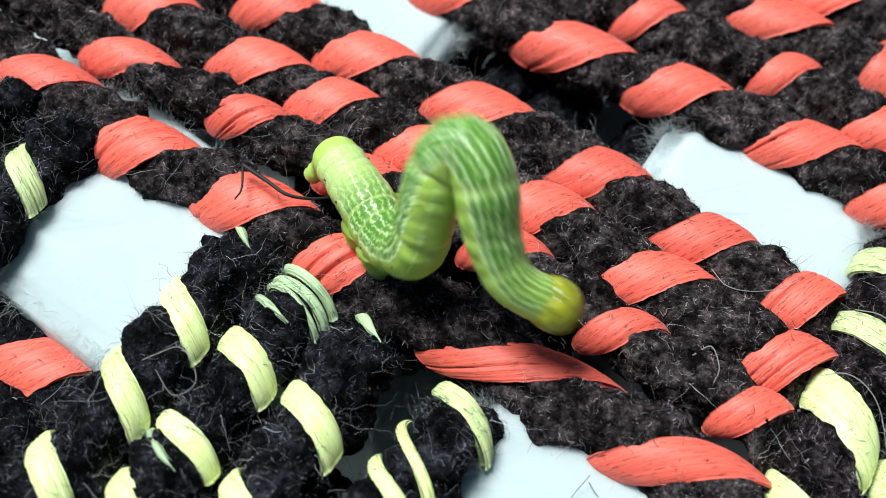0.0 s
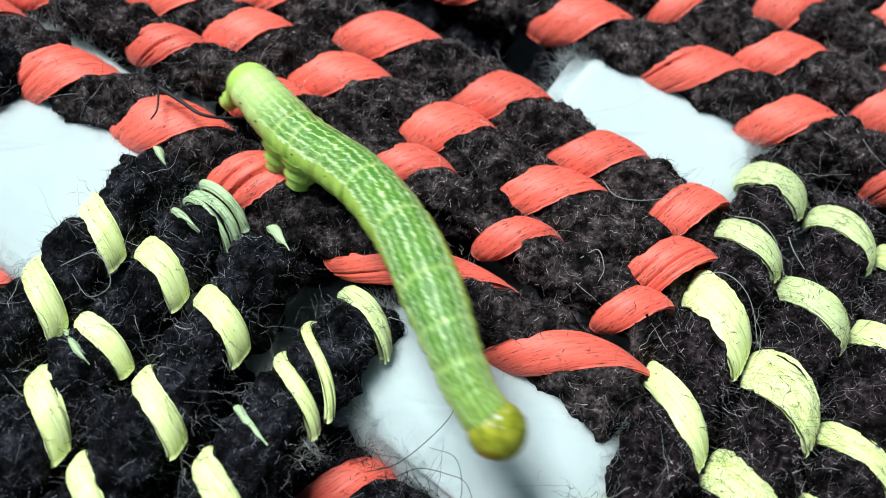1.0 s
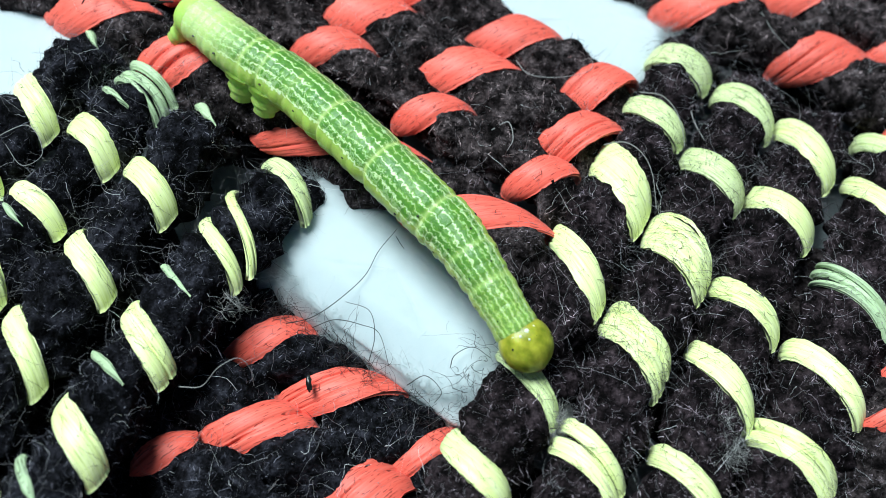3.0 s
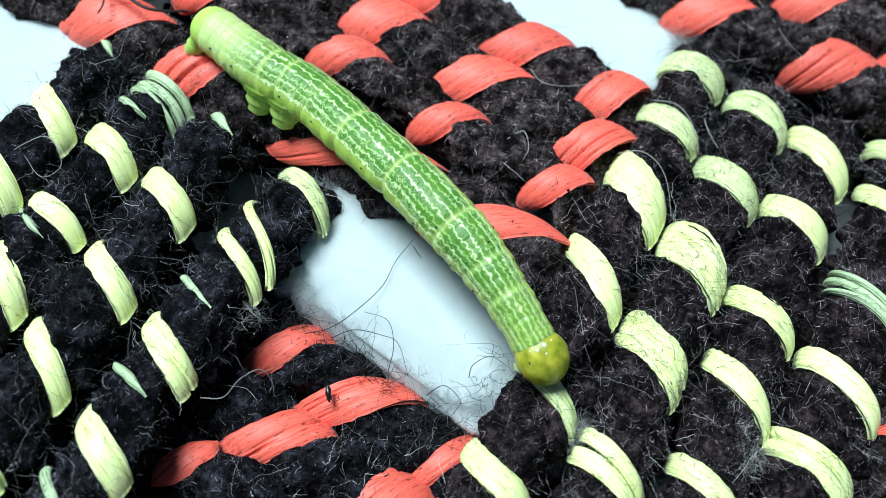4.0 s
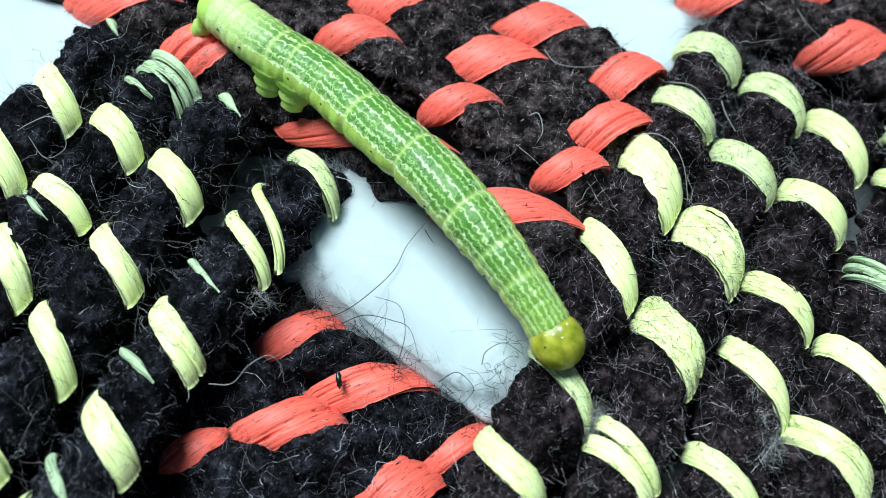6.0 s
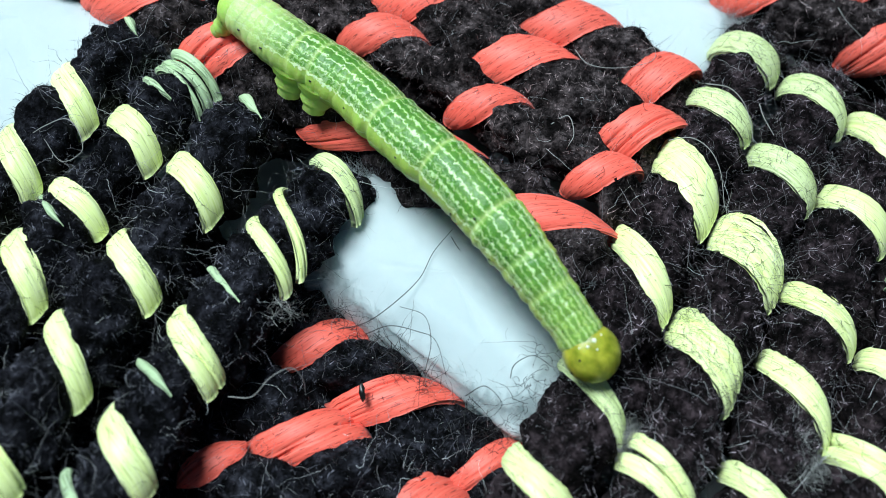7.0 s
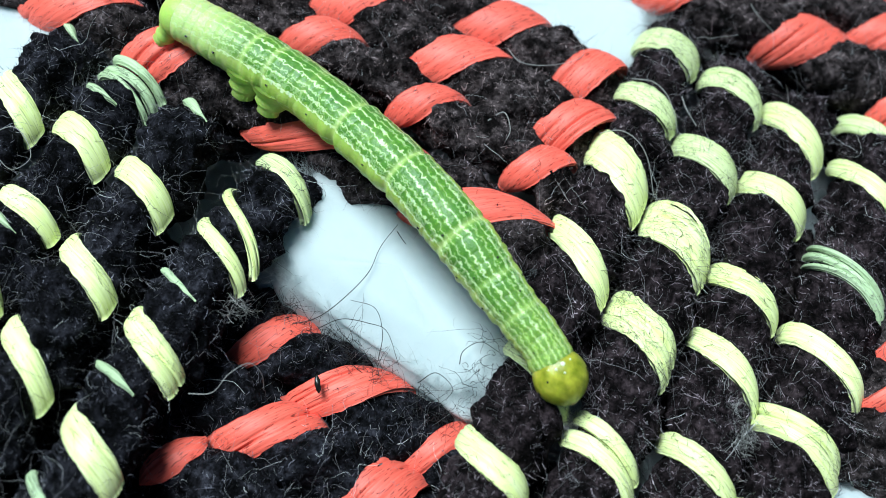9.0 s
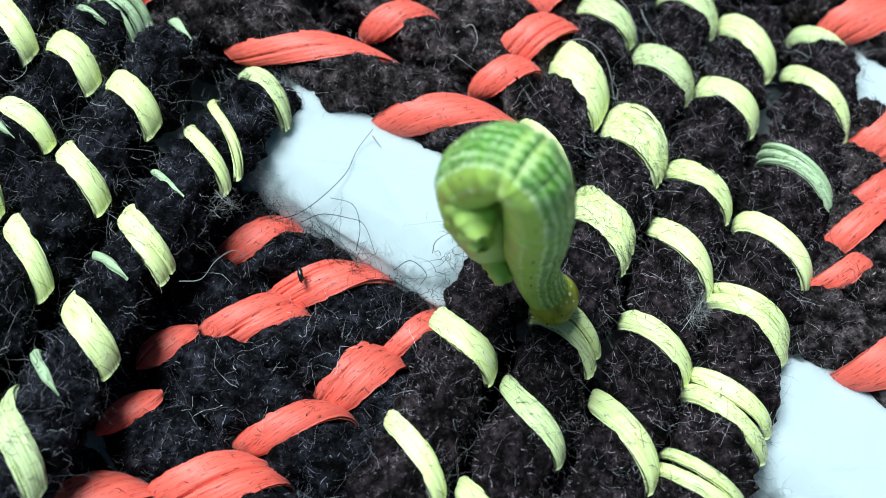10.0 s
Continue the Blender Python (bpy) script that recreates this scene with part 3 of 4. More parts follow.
    coral(35.0, (-10.0, -0.40, 2.79, 0.97, "n"), (-3.26, 0.51, 3.55, 1.25, "n"), (4.0, 1.00, 2.90, 0.55, "n"), (12.6, 1.40, 2.79, 0.97, "n"), (19.0, 1.40, 2.79, 0.97, "n"))
    coral(39.2, (-8.0, -0.20, 2.79, 0.97, "n"), (-1.0, 0.40, 2.79, 0.97, "n"), (5.0, 0.80, 2.79, 0.97, "n"), (10.8, 1.20, 2.79, 0.97, "n"), (17.0, 1.30, 2.79, 0.97, "n"))
    coral(-3.3, (-23.0, 0.30, 2.79, 0.97, "n"), (-3.75, 0.47, 1.60, 0.83, "n"), (0.60, 0.30, 2.25, 1.25, "c"), (5.3, 0.42, 1.20, 0.55, "n"), (25.7, 3.20, 2.28, 0.93, "n"))
    coral(-7.0, (-25.15, 0.78, 3.30, 1.10, "n"), (-1.85, 0.22, 2.25, 0.85, "c"), (3.9, 0.95, 2.25, 0.55, "c"))
    coral(-10.4, (-4.75, 0.53, 1.50, 0.62, "h"), (2.2, 0.45, 1.65, 1.06, "n"))
    coral(-14.0, (-4.6, 0.78, 1.40, 0.62, "h"), (0.45, -0.04, 2.70, 1.10, "c"))
    coral(-17.6, (-4.0, 0.10, 2.54, 0.97, "n"), (1.0, 0.10, 2.79, 0.97, "n"))
    return mat


build_mat()


# ---- the sheet under the mat ----
def build_sheet():
    n = 60
    g = np.linspace(-600, 600, n)
    x, y = np.meshgrid(g, g, indexing="ij")
    z = SHEET_Z - R_CORD + 0 * x
    v = np.stack([x, y, z], -1).reshape(-1, 3)
    ob = new("ground", mesh_of("ground", v, sheet_faces(n, n), [PAPER]))
    tagged(ob, "plain white paper sheet under the mat", "paper", kind="structure")


build_sheet()


# ---- white padding that swells up in the gaps of the weave ----
def build_pads():
    rng = np.random.default_rng(21)
    n, m = 40, 48
    for p, q, wide, deep in ((0.0, 2.7, 6.8, 3.8), (-25.8, 0.9, 8.0, 6.2), (0.3, 22.0, 6.4, 4.6), (27.4, 2.4, 6.8, 4.2), (-25.6, 20.5, 7.0, 4.6), (27.5, 23.0, 7.0, 5.2)):
        th = np.linspace(0, math.pi * 0.92, n)[:, None]
        ph = np.linspace(0, 2 * math.pi, m, endpoint=False)[None, :]
        ca, sa = np.cos(ph), np.sin(ph)
        rim = np.sign(ca) * np.abs(ca) ** 0.25, np.sign(sa) * np.abs(sa) ** 0.25
        rough = 1 + 0.035 * soft_noise((n, m), 2, rng) + 0.03 * soft_noise((1, m), 2, rng)
        a, b = wide * np.sin(th) ** 0.3 * rim[0] * rough, deep * np.sin(th) ** 0.3 * rim[1] * rough
        top, low = -1.2, SHEET_Z - R_CORD
        z = (top + low) / 2 + (top - low) / 2 * np.sign(np.cos(th)) * np.abs(np.cos(th)) ** 0.3 * (1 + 0 * ph) + 0.10 * soft_noise((n, m), 6, rng) * np.sin(th)
        z = z - 0.9 * smooth_step(-b / deep, 0.3, 0.95) * (z > (top + low) / 2)
        v = ORIGIN + a[..., None] * P_DIR + b[..., None] * Q_DIR + z[..., None] * UP
        v = v.reshape(-1, 3)
        base = np.array((0, 0, low))
        shift = p * P_DIR + q * Q_DIR
        ob = new("felt_pad", mesh_of("felt_pad", v - ORIGIN - base, sheet_faces(n, m, True) + [list(range(m))[::-1], list(range((n - 1) * m, n * m))], [PAPER]))
        ob.location = Vector(ORIGIN + shift + base) * MM
        tagged(ob, "soft white felt pad showing through a gap of the mat", "felt pad", "white pads in the gaps")
        k = 3200
        turn = rng.uniform(0, 2 * math.pi, k)
        c, d = np.cos(turn), np.sin(turn)
        roots = (np.sign(c) * np.abs(c) ** 0.5 * wide * rng.uniform(0.82, 1.02, k))[:, None] * P_DIR + (np.sign(d) * np.abs(d) ** 0.5 * deep * rng.uniform(0.82, 1.02, k))[:, None] * Q_DIR
        roots[:, 2] = top - low - 0.25 - 0.9 * smooth_step(-(roots @ Q_DIR) / deep, 0.3, 0.95)
        ways = roots * (1, 1, 0) / 6 + (0, 0, 0.7) + 0.6 * rng.standard_normal((k, 3))
        tagged(part("fuzz", strands_mesh("fuzz", roots, ways, rng.gamma(2.0, 0.35, k) + 0.25, np.full(k, 0.011), 2.6, rng, PAPER, 6), ob, label="fine white fibres"), kind="stuff")


build_pads()


# ---- loose hairs and lint on the mat ----
def hair(name, radius, mat, label, *points):
    """A loose hair along points in mm, as a thin round tube."""
    p = np.array(points, float)
    p = np.vstack([2 * p[0] - p[1], p, 2 * p[-1] - p[-2]])
    u = np.linspace(0, 1, 9, endpoint=False)[:, None]
    line = np.vstack([0.5 * (2 * b + (c - a) * u + (2 * a - 5 * b + 4 * c - d) * u ** 2 + (3 * b - a - 3 * c + d) * u ** 3) for a, b, c, d in zip(p, p[1:], p[2:], p[3:])] + [p[-2:-1]])
    n, m = len(line), 6
    radius = radius * (0.65 if mat is FIBRE_PALE else 1.0)
    way = np.gradient(line, axis=0)
    way /= np.linalg.norm(way, axis=1, keepdims=True)
    a = np.cross(way, (0.3, 0.2, 0.93))
    a /= np.linalg.norm(a, axis=1, keepdims=True)
    b = np.cross(way, a)
    ph = np.linspace(0, 2 * math.pi, m, endpoint=False)
    r = radius * np.linspace(1.1, 0.6, n)
    v = line[:, None] + r[:, None, None] * (np.cos(ph)[None, :, None] * a[:, None] + np.sin(ph)[None, :, None] * b[:, None])
    start = p[1].copy()
    ob = new(name, mesh_of(name, v.reshape(-1, 3) - start, sheet_faces(n, m, True) + [list(range(m)), list(range((n - 1) * m, n * m))[::-1]], [mat]))
    ob.location = Vector(start) * MM
    return tagged(ob, label, "hair", "loose hairs on the mat")


def build_lint():
    rng = np.random.default_rng(33)
    dark, pale = "thin dark loose hair lying on the mat", "thin pale loose fibre lying on the mat"
    hair("loose_hair", 0.022, FIBRE_DARK, "thin dark hair lying across the white felt pad", (-6.1, -8.9, -1.1), (-5.0, -8.6, -1.0), (-3.9, -7.7, -1.0), (-2.7, -6.3, -1.0), (-2.1, -4.9, -1.0), (-1.3, -3.9, -0.6))
    hair("loose_hair", 0.03, FIBRE_PALE, pale, (-10.3, -12.3, -0.8), (-9.3, -12.4, -0.4), (-8.6, -11.9, 0.4), (-7.8, -11.5, 0.6), (-7.3, -11.7, 0.0), (-7.2, -12.0, -1.0))
    hair("loose_hair", 0.032, FIBRE_PALE, pale, (-20.7, -0.7, 0.0), (-19.6, -0.7, 1.0), (-18.7, -0.4, 1.2), (-18.0, -1.1, 1.2), (-17.8, -1.9, 0.9), (-18.6, -2.4, 0.8), (-19.5, -1.4, 1.0))
    hair("loose_hair", 0.035, FIBRE_PALE, pale, (11.0, 4.6, 0.6), (12.0, 4.2, 0.9), (12.6, 3.4, 0.9), (13.0, 2.6, 0.5), (13.2, 1.7, 0.0))
    hair("loose_hair", 0.035, FIBRE_PALE, pale, (8.8, 1.0, 0.6), (9.8, 1.0, 0.9), (10.6, 0.4, 0.9), (11.1, -0.6, 0.6), (11.3, -2.2, 0.0))
    hair("loose_hair", 0.04, FIBRE_PALE, pale, (13.7, 3.8, 0.3), (13.8, 3.0, 0.3), (14.2, 2.0, 0.2))
    hair("loose_hair", 0.03, FIBRE_PALE, pale, (18.0, 12.5, 0.5), (18.5, 10.6, 0.8), (18.9, 9.3, 0.8), (19.9, 8.6, 0.3))
    hair("loose_hair", 0.03, FIBRE_PALE, pale, (4.6, 6.3, 0.5), (5.1, 5.3, 0.7), (6.1, 5.0, 0.8), (7.4, 5.3, 0.7), (8.5, 5.9, 0.6), (8.5, 6.4, 0.9), (7.9, 6.1, 1.0))
    hair("loose_hair", 0.04, FIBRE_PALE, pale, (3.2, 1.5, 0.6), (4.0, 1.9, 0.8), (4.2, 0.8, 0.9), (3.9, 0.1, 0.8))
    hair("loose_hair", 0.10, FIBRE_DARK, "dark dry stalk lying on the coral ribbon", (-17.7, 9.5, 1.4), (-16.4, 8.5, 1.6), (-15.4, 7.8, 1.6), (-14.4, 7.8, 1.4), (-13.3, 8.3, 1.0))
    hair("loose_hair", 0.06, FIBRE_DARK, dark, (-17.7, 9.6, 1.4), (-17.5, 8.1, 1.4), (-17.8, 7.7, 1.0))
    hair("loose_hair", 0.02, FIBRE_DARK, dark, (-4.9, -9.1, -1.0), (-3.9, -8.7, -0.9), (-2.7, -8.9, -0.9), (-1.9, -9.3, -0.9), (-1.4, -10.8, -1.1))
    hair("loose_hair", 0.02, FIBRE_DARK, dark, (-0.6, -11.7, -1.0), (0.2, -11.3, -0.8), (0.9, -12.0, -0.8), (0.6, -12.5, -1.0))
    hair("loose_hair", 0.02, FIBRE_DARK, dark, (1.3, -10.8, -1.0), (1.5, -10.2, -0.9), (2.3, -9.8, -0.8), (3.1, -10.3, -0.8))
    hair("loose_hair", 0.018, FIBRE_DARK, dark, (-2.3, -10.6, -1.1), (-2.1, -9.4, -0.9), (-2.4, -8.1, -1.0), (-3.5, -7.7, -1.0))
    hair("loose_hair", 0.02, FIBRE_DARK, dark, (-1.3, -4.1, -0.9), (-1.1, -4.4, -1.0), (-0.9, -4.7, -1.0))
    # fringes of hairs that curl from the cords over the white pad
    for along_dir, across_dir, low, high, edge, count in ((P_DIR, Q_DIR, -4.6, 5.8, -1.85, 260), (Q_DIR, -P_DIR, -2.6, 2.2, -5.6, 60)):
        along = np.clip(rng.choice(rng.uniform(low, high, 26), count) + rng.normal(0, 0.35, count), low - 0.4, high + 0.2)
        roots = ORIGIN + along[:, None] * along_dir + rng.normal(edge, 0.35, count)[:, None] * across_dir
        roots[:, 2] = rng.uniform(-2.9, -2.2, count) if edge > -3 else rng.uniform(-1.7, -0.6, count)
        ways = 0.9 * UP + 0.45 * across_dir + 0.8 * rng.standard_normal((count, 3))
        fringe = strands_mesh("fringe", roots, ways, rng.gamma(2.2, 0.6, count) + 0.5, rng.uniform(0.011, 0.019, count), 6.5, rng, FIBRE_DARK, 12, 0.2)
        tagged(new("fringe", fringe), "fringe of fine dark hairs curling over the white felt", "lint", kind="stuff")
    # puffs of pale lint
    for centre, size, count in (((12.75, -13.2, 0.3), 0.8, 300), ((12.9, -14.5, 0.2), 0.9, 380), ((5.8, -13.3, -0.4), 0.7, 380), ((-8.4, -8.6, 0.0), 0.8, 80)):
        roots = np.array(centre) + size * 0.45 * rng.standard_normal((count, 3)) * (1, 1, 0.5)
        puff = strands_mesh("lint_tuft", roots - centre, rng.standard_normal((count, 3)), rng.uniform(0.3, 1.2, count), rng.uniform(0.006, 0.011, count), 2.4, rng, FIBRE_PALE, 7)
        ob = new("lint_tuft", puff)
        ob.location = Vector(centre) * MM
        tagged(ob, "small puff of pale grey lint on the cords", "lint", "lint tufts on the cords")
    husk = blob_mesh("husk", BLACK, 0.15, 0.40, 0.10, 1.6, n=9, m=10)
    for vert in husk.vertices:
        vert.co += Vector(rng.normal(0, 0.035 * MM, 3))
    ob = new("husk", husk)
    ob.matrix_basis = pose(-0.0049, -0.0113, -0.0021, 10, 0, 8)
    tagged(ob, "tiny dark seed husk on the coral ribbon", "husk")


# ---- the caterpillar ----
LENGTH, COUNT = 24.0, 44
STEP = LENGTH / COUNT
FOLDS = ((1.6, 0.3), (4.1, 0.9), (5.4, 0.9), (7.7, 0.25), (10.25, 1.0), (13.75, 1.0), (17.5, 0.9), (19.9, 0.5), (21.6, 0.6))


def girth(s):
    """Body radius in mm, s from the tail (0) to the head (1)."""
    return 1.27 * (0.94 + 0.08 * smooth_step(s, 0.0, 0.14)) * (1 - 0.26 * smooth_step(s, 0.72, 0.98))


def ring_mesh(i, rng):
    """One body ring: y ahead, z to the back, overlapping its neighbours."""
    n, m = 15, 36
    t = np.linspace(-0.5, 0.5, n)
    phi = np.linspace(-math.pi, math.pi, m, endpoint=False)
    reach = 2.4
    s = (i + 0.5 + t * reach) * STEP
    r = girth(np.clip(s / LENGTH, 0, 1))[:, None] * (1 - 0.07 * (2 * t[:, None]) ** 2 - 0.22 * np.abs(2 * t[:, None]) ** 6)
    gap = np.abs(s[:, None] - np.array([place for place, _ in FOLDS])[None, :])
    crease = (np.exp(-((gap / 0.13) ** 2)) * np.array([depth for _, depth in FOLDS])).max(1)
    dip = (np.exp(-((gap / 0.24) ** 2)) * np.array([depth for _, depth in FOLDS])).max(1)
    ahead = s[:, None] - np.array([place for place, _ in FOLDS])[None, :] - 0.24
    lip = (np.exp(-((ahead / 0.20) ** 2)) * np.array([depth for _, depth in FOLDS])).max(1)
    r = r * (1 - 0.075 * dip + 0.035 * lip)[:, None]
    flank = np.exp(-(((np.abs(phi) - 1.6) / 0.4) ** 2))
    r = r * (1 + (0.018 * np.sin(s * 9.4 + 2.5 * np.sin(s * 2.3)) + 0.016 * np.sin(s * 4.1 + 1.5 * np.sin(s * 1.3)))[:, None] * flank[None, :] + 0.010 * soft_noise((n, m), 2, rng))
    x, z = r * np.sin(phi) * 1.03, r * np.cos(phi) * 0.97
    y = np.repeat((t * reach * STEP)[:, None], m, 1)
    v = np.stack([x, y, z], -1).reshape(-1, 3)
    faces = [f[::-1] for f in sheet_faces(n, m, True)]
    cap = [list(range(m)), list(range((n - 1) * m, n * m))[::-1]]
    slots = [0] * len(faces) + [0, 0]
    return mesh_of("body_ring", v, faces + cap, [SKIN], {"along": np.repeat(s, m), "round": np.tile(phi, n), "ring": np.repeat(crease, m)}, slots)


def blob_mesh(name, mat, rx, ry, rz, power=1.0, n=14, m=22):
    """A rounded form round its centre."""
    th = np.linspace(0.02, math.pi - 0.02, n)
    ph = np.linspace(0, 2 * math.pi, m, endpoint=False)
    st = np.sin(th)[:, None] ** power
    x, z, y = rx * st * np.cos(ph), rz * st * np.sin(ph), ry * np.cos(th)[:, None] + 0 * ph
    v = np.stack([x, y, z], -1).reshape(-1, 3)
    f = sheet_faces(n, m, True) + [list(range(m))[::-1], list(range((n - 1) * m, n * m))]
    return mesh_of(name, v, f, [mat], {"along": v[:, 1], "round": np.arctan2(v[:, 0], v[:, 2])})


def leg_mesh(name, length, top, tip):
    """A tapered fleshy leg that hangs down from its root."""
    n, m = 9, 14
    t = np.linspace(0, 1, n)
    ph = np.linspace(0, 2 * math.pi, m, endpoint=False)
    r = (top + (tip - top) * t ** 0.8) * (1 + 0.10 * np.sin(t * 15))
    r[-1] *= 0.5
    x, y = r[:, None] * np.cos(ph), r[:, None] * np.sin(ph)
    z = np.repeat((-length * t)[:, None], m, 1)
    v = np.stack([x, y, z], -1).reshape(-1, 3)
    f = sheet_faces(n, m, True) + [list(range(m)), list(range((n - 1) * m, n * m))[::-1]]
    return mesh_of(name, v, f, [LEG_SKIN], {"along": v[:, 2], "round": v[:, 0]})


build_lint()


class Body:
    """The caterpillar: rings along a line that bends, with head, tail plate and legs."""

    def __init__(self):
        rng = np.random.default_rng(8)
        self.thing = tagged(new("caterpillar"), "slim lime-green looper caterpillar with pale wavy lines on the mat", "caterpillar")
        self.base = Vector((-0.004, -0.002, 0.0006))
        self.thing.location = self.base
        self.rings, self.shapes = [], []
        spot = blob_mesh("spot", BLACK, 0.095, 0.095, 0.05, n=6, m=8)
        proleg, true_leg = leg_mesh("proleg", 1.45, 1.10, 0.46), leg_mesh("leg", 0.62, 0.24, 0.08)
        for i in range(COUNT):
            ring = part("body_segment", ring_mesh(i, rng), self.thing)
            self.rings.append(ring)
            g = float(girth(np.array((i + 0.5) / COUNT)))

            def on_ring(marks):
                return any(int(at / STEP) == i for at in marks)

            for side in (-1, 1):
                for turn, big in ((1.25, 0.9 if i < 36 else 0.7),) * on_ring((0.7, 2.4, 5.7, 8.7, 12.3, 16.2, 18.8, 20.5, 22.0)) + ((0.55, 0.6),) * on_ring((17.2, 19.4, 21.0, 22.6, 23.4)):
                    a = side * turn
                    part("spot", spot, ring, pose(g * 1.005 * math.sin(a) * MM, 0.08 * MM * side, g * 0.95 * math.cos(a) * MM) @ Matrix.Scale(big, 4))
                if on_ring((3.9, 5.85)):
                    part("proleg", proleg, ring, pose(side * 0.62 * MM, 0, -0.5 * MM, 0, -side * 30, 0), "stubby green proleg")
                if on_ring((19.2, 20.6, 22.2)):
                    part("leg", true_leg, ring, pose(side * 0.36 * MM, 0, -0.85 * MM, -12, -side * 10, 0), "small pointed front leg")
        head = blob_mesh("head", HEAD_SKIN, 1.17, 1.18, 1.06, 0.8, 24, 32)
        for vert in head.vertices:
            # two rounded lobes with a shallow furrow between them, drawn in towards the mouth
            x, y, z = (c / MM for c in vert.co)
            furrow = 1 - 0.09 * math.exp(-((x / 0.22) ** 2)) * (z > 0)
            front = 1 - 0.14 * max(0.0, y) ** 2
            vert.co = Vector((x * front, y, z * furrow * front)) * MM
        self.head = part("head", head, self.rings[-1], pose(0, 0.95 * MM, -0.05 * MM, -16, 0, 0), "yellow-green shiny head")
        for x, y, z, big in ((-0.50, -0.30, 0.86, 0.9), (0.56, -0.30, 0.84, 1.0), (1.07, 0.1, 0.30, 1.0), (-1.07, 0.1, 0.30, 1.0)):
            part("spot", spot, self.head, pose(x * MM, y * MM, z * MM) @ Matrix.Scale(big, 4))
        # raised pale dots take the place of bright reflections at the head's back edge
        bead = blob_mesh("bead", GLINT_DOT, 0.10, 0.10, 0.08, n=6, m=8)
        for x, y, z, big in ((-0.30, -0.66, 0.78, 1.2), (0.05, -0.62, 0.85, 0.7), (0.34, -0.70, 0.75, 0.8), (-0.62, -0.64, 0.62, 1.0), (-0.20, -0.36, 0.97, 0.5)):
            part("bead", bead, self.head, pose(x * MM, y * MM, z * MM) @ Matrix.Scale(big, 4), "tiny pale dot standing in for a highlight on the head")
        part("mouth", blob_mesh("mouth", MOUTH, 0.42, 0.34, 0.36, n=9, m=12), self.head, pose(0, 1.02 * MM, -0.34 * MM), "small pinkish brown mouthparts")
        tail = blob_mesh("tail", SKIN_RING, 1.18, 0.95, 1.12, 0.55)
        self.tail = part("tail", tail, self.rings[0], pose(0, -0.5 * MM, 0), "pale green tail end")
        for side in (-1, 1):
            part("clasper", leg_mesh("clasper", 1.1, 0.55, 0.42), self.rings[0], pose(side * 0.65 * MM, -0.8 * MM, -0.45 * MM, -25, -side * 28, 0), "pale green rear clasper")

    def bend(self, t, *points):
        """Lay the body's line through points in mm, tail first, at t seconds."""
        p = np.array(points)
        p = np.vstack([2 * p[0] - p[1], p, 2 * p[-1] - p[-2]])
        u = np.linspace(0, 1, 24, endpoint=False)[:, None]
        line = np.vstack([0.5 * (2 * b + (c - a) * u + (2 * a - 5 * b + 4 * c - d) * u ** 2 + (3 * b - a - 3 * c + d) * u ** 3) for a, b, c, d in zip(p, p[1:], p[2:], p[3:])] + [p[-2:-1]])
        for _ in range(6):
            line[1:-1] = (line[:-2] + 2 * line[1:-1] + line[2:]) / 4
        gone = np.r_[0, np.cumsum(np.linalg.norm(np.diff(line, axis=0), axis=1))]
        total = gone[-1]

        def on(s):
            return Vector([np.interp(s, gone, line[:, k]) for k in range(3)])

        places = [(i + 0.5) / COUNT * (total - 0.9) for i in range(COUNT)]
        ways = [(on(min(q + 0.7, total)) - on(max(q - 0.7, 0))).normalized() for q in places]
        level = min(range(COUNT // 3, 2 * COUNT // 3), key=lambda i: abs(ways[i].z))
        backs = {}
        for order in (range(level, COUNT), range(level, -1, -1)):
            back = Vector((0, 0, 1))
            for i in order:
                back = (back - ways[i] * back.dot(ways[i])).normalized()
                backs[i] = back
            # the feet end of the body turns its belly to the mat again
            last = order[-1]
            flat = Vector((0, 0, 1)) - ways[last] * ways[last].z
            if flat.length > 0.6:
                lean = math.atan2(backs[last].cross(flat).dot(ways[last]), backs[last].dot(flat)) * smooth_step(flat.length, 0.6, 0.85)
                for i in order:
                    backs[i] = Matrix.Rotation(lean * abs(i - level) / abs(last - level), 3, ways[i]) @ backs[i]
        # the front half rolls a little on its own axis
        for i in range(COUNT):
            roll = 0.38 * smooth_step(i / COUNT, 0.4, 0.75)
            backs[i] = Matrix.Rotation(roll * math.hypot(ways[i].x, ways[i].y), 3, ways[i]) @ backs[i]
        poses = []
        for i, (q, ahead) in enumerate(zip(places, ways)):
            m = Matrix((ahead.cross(backs[i]), ahead, backs[i])).transposed().to_4x4()
            poses.append(Matrix.Translation(on(q) * MM - self.base) @ m)
        self.shapes.append((t, poses))

    def key(self):
        for i, ring in enumerate(self.rings):
            walk(ring, [(t, poses[i]) for t, poses in self.shapes])


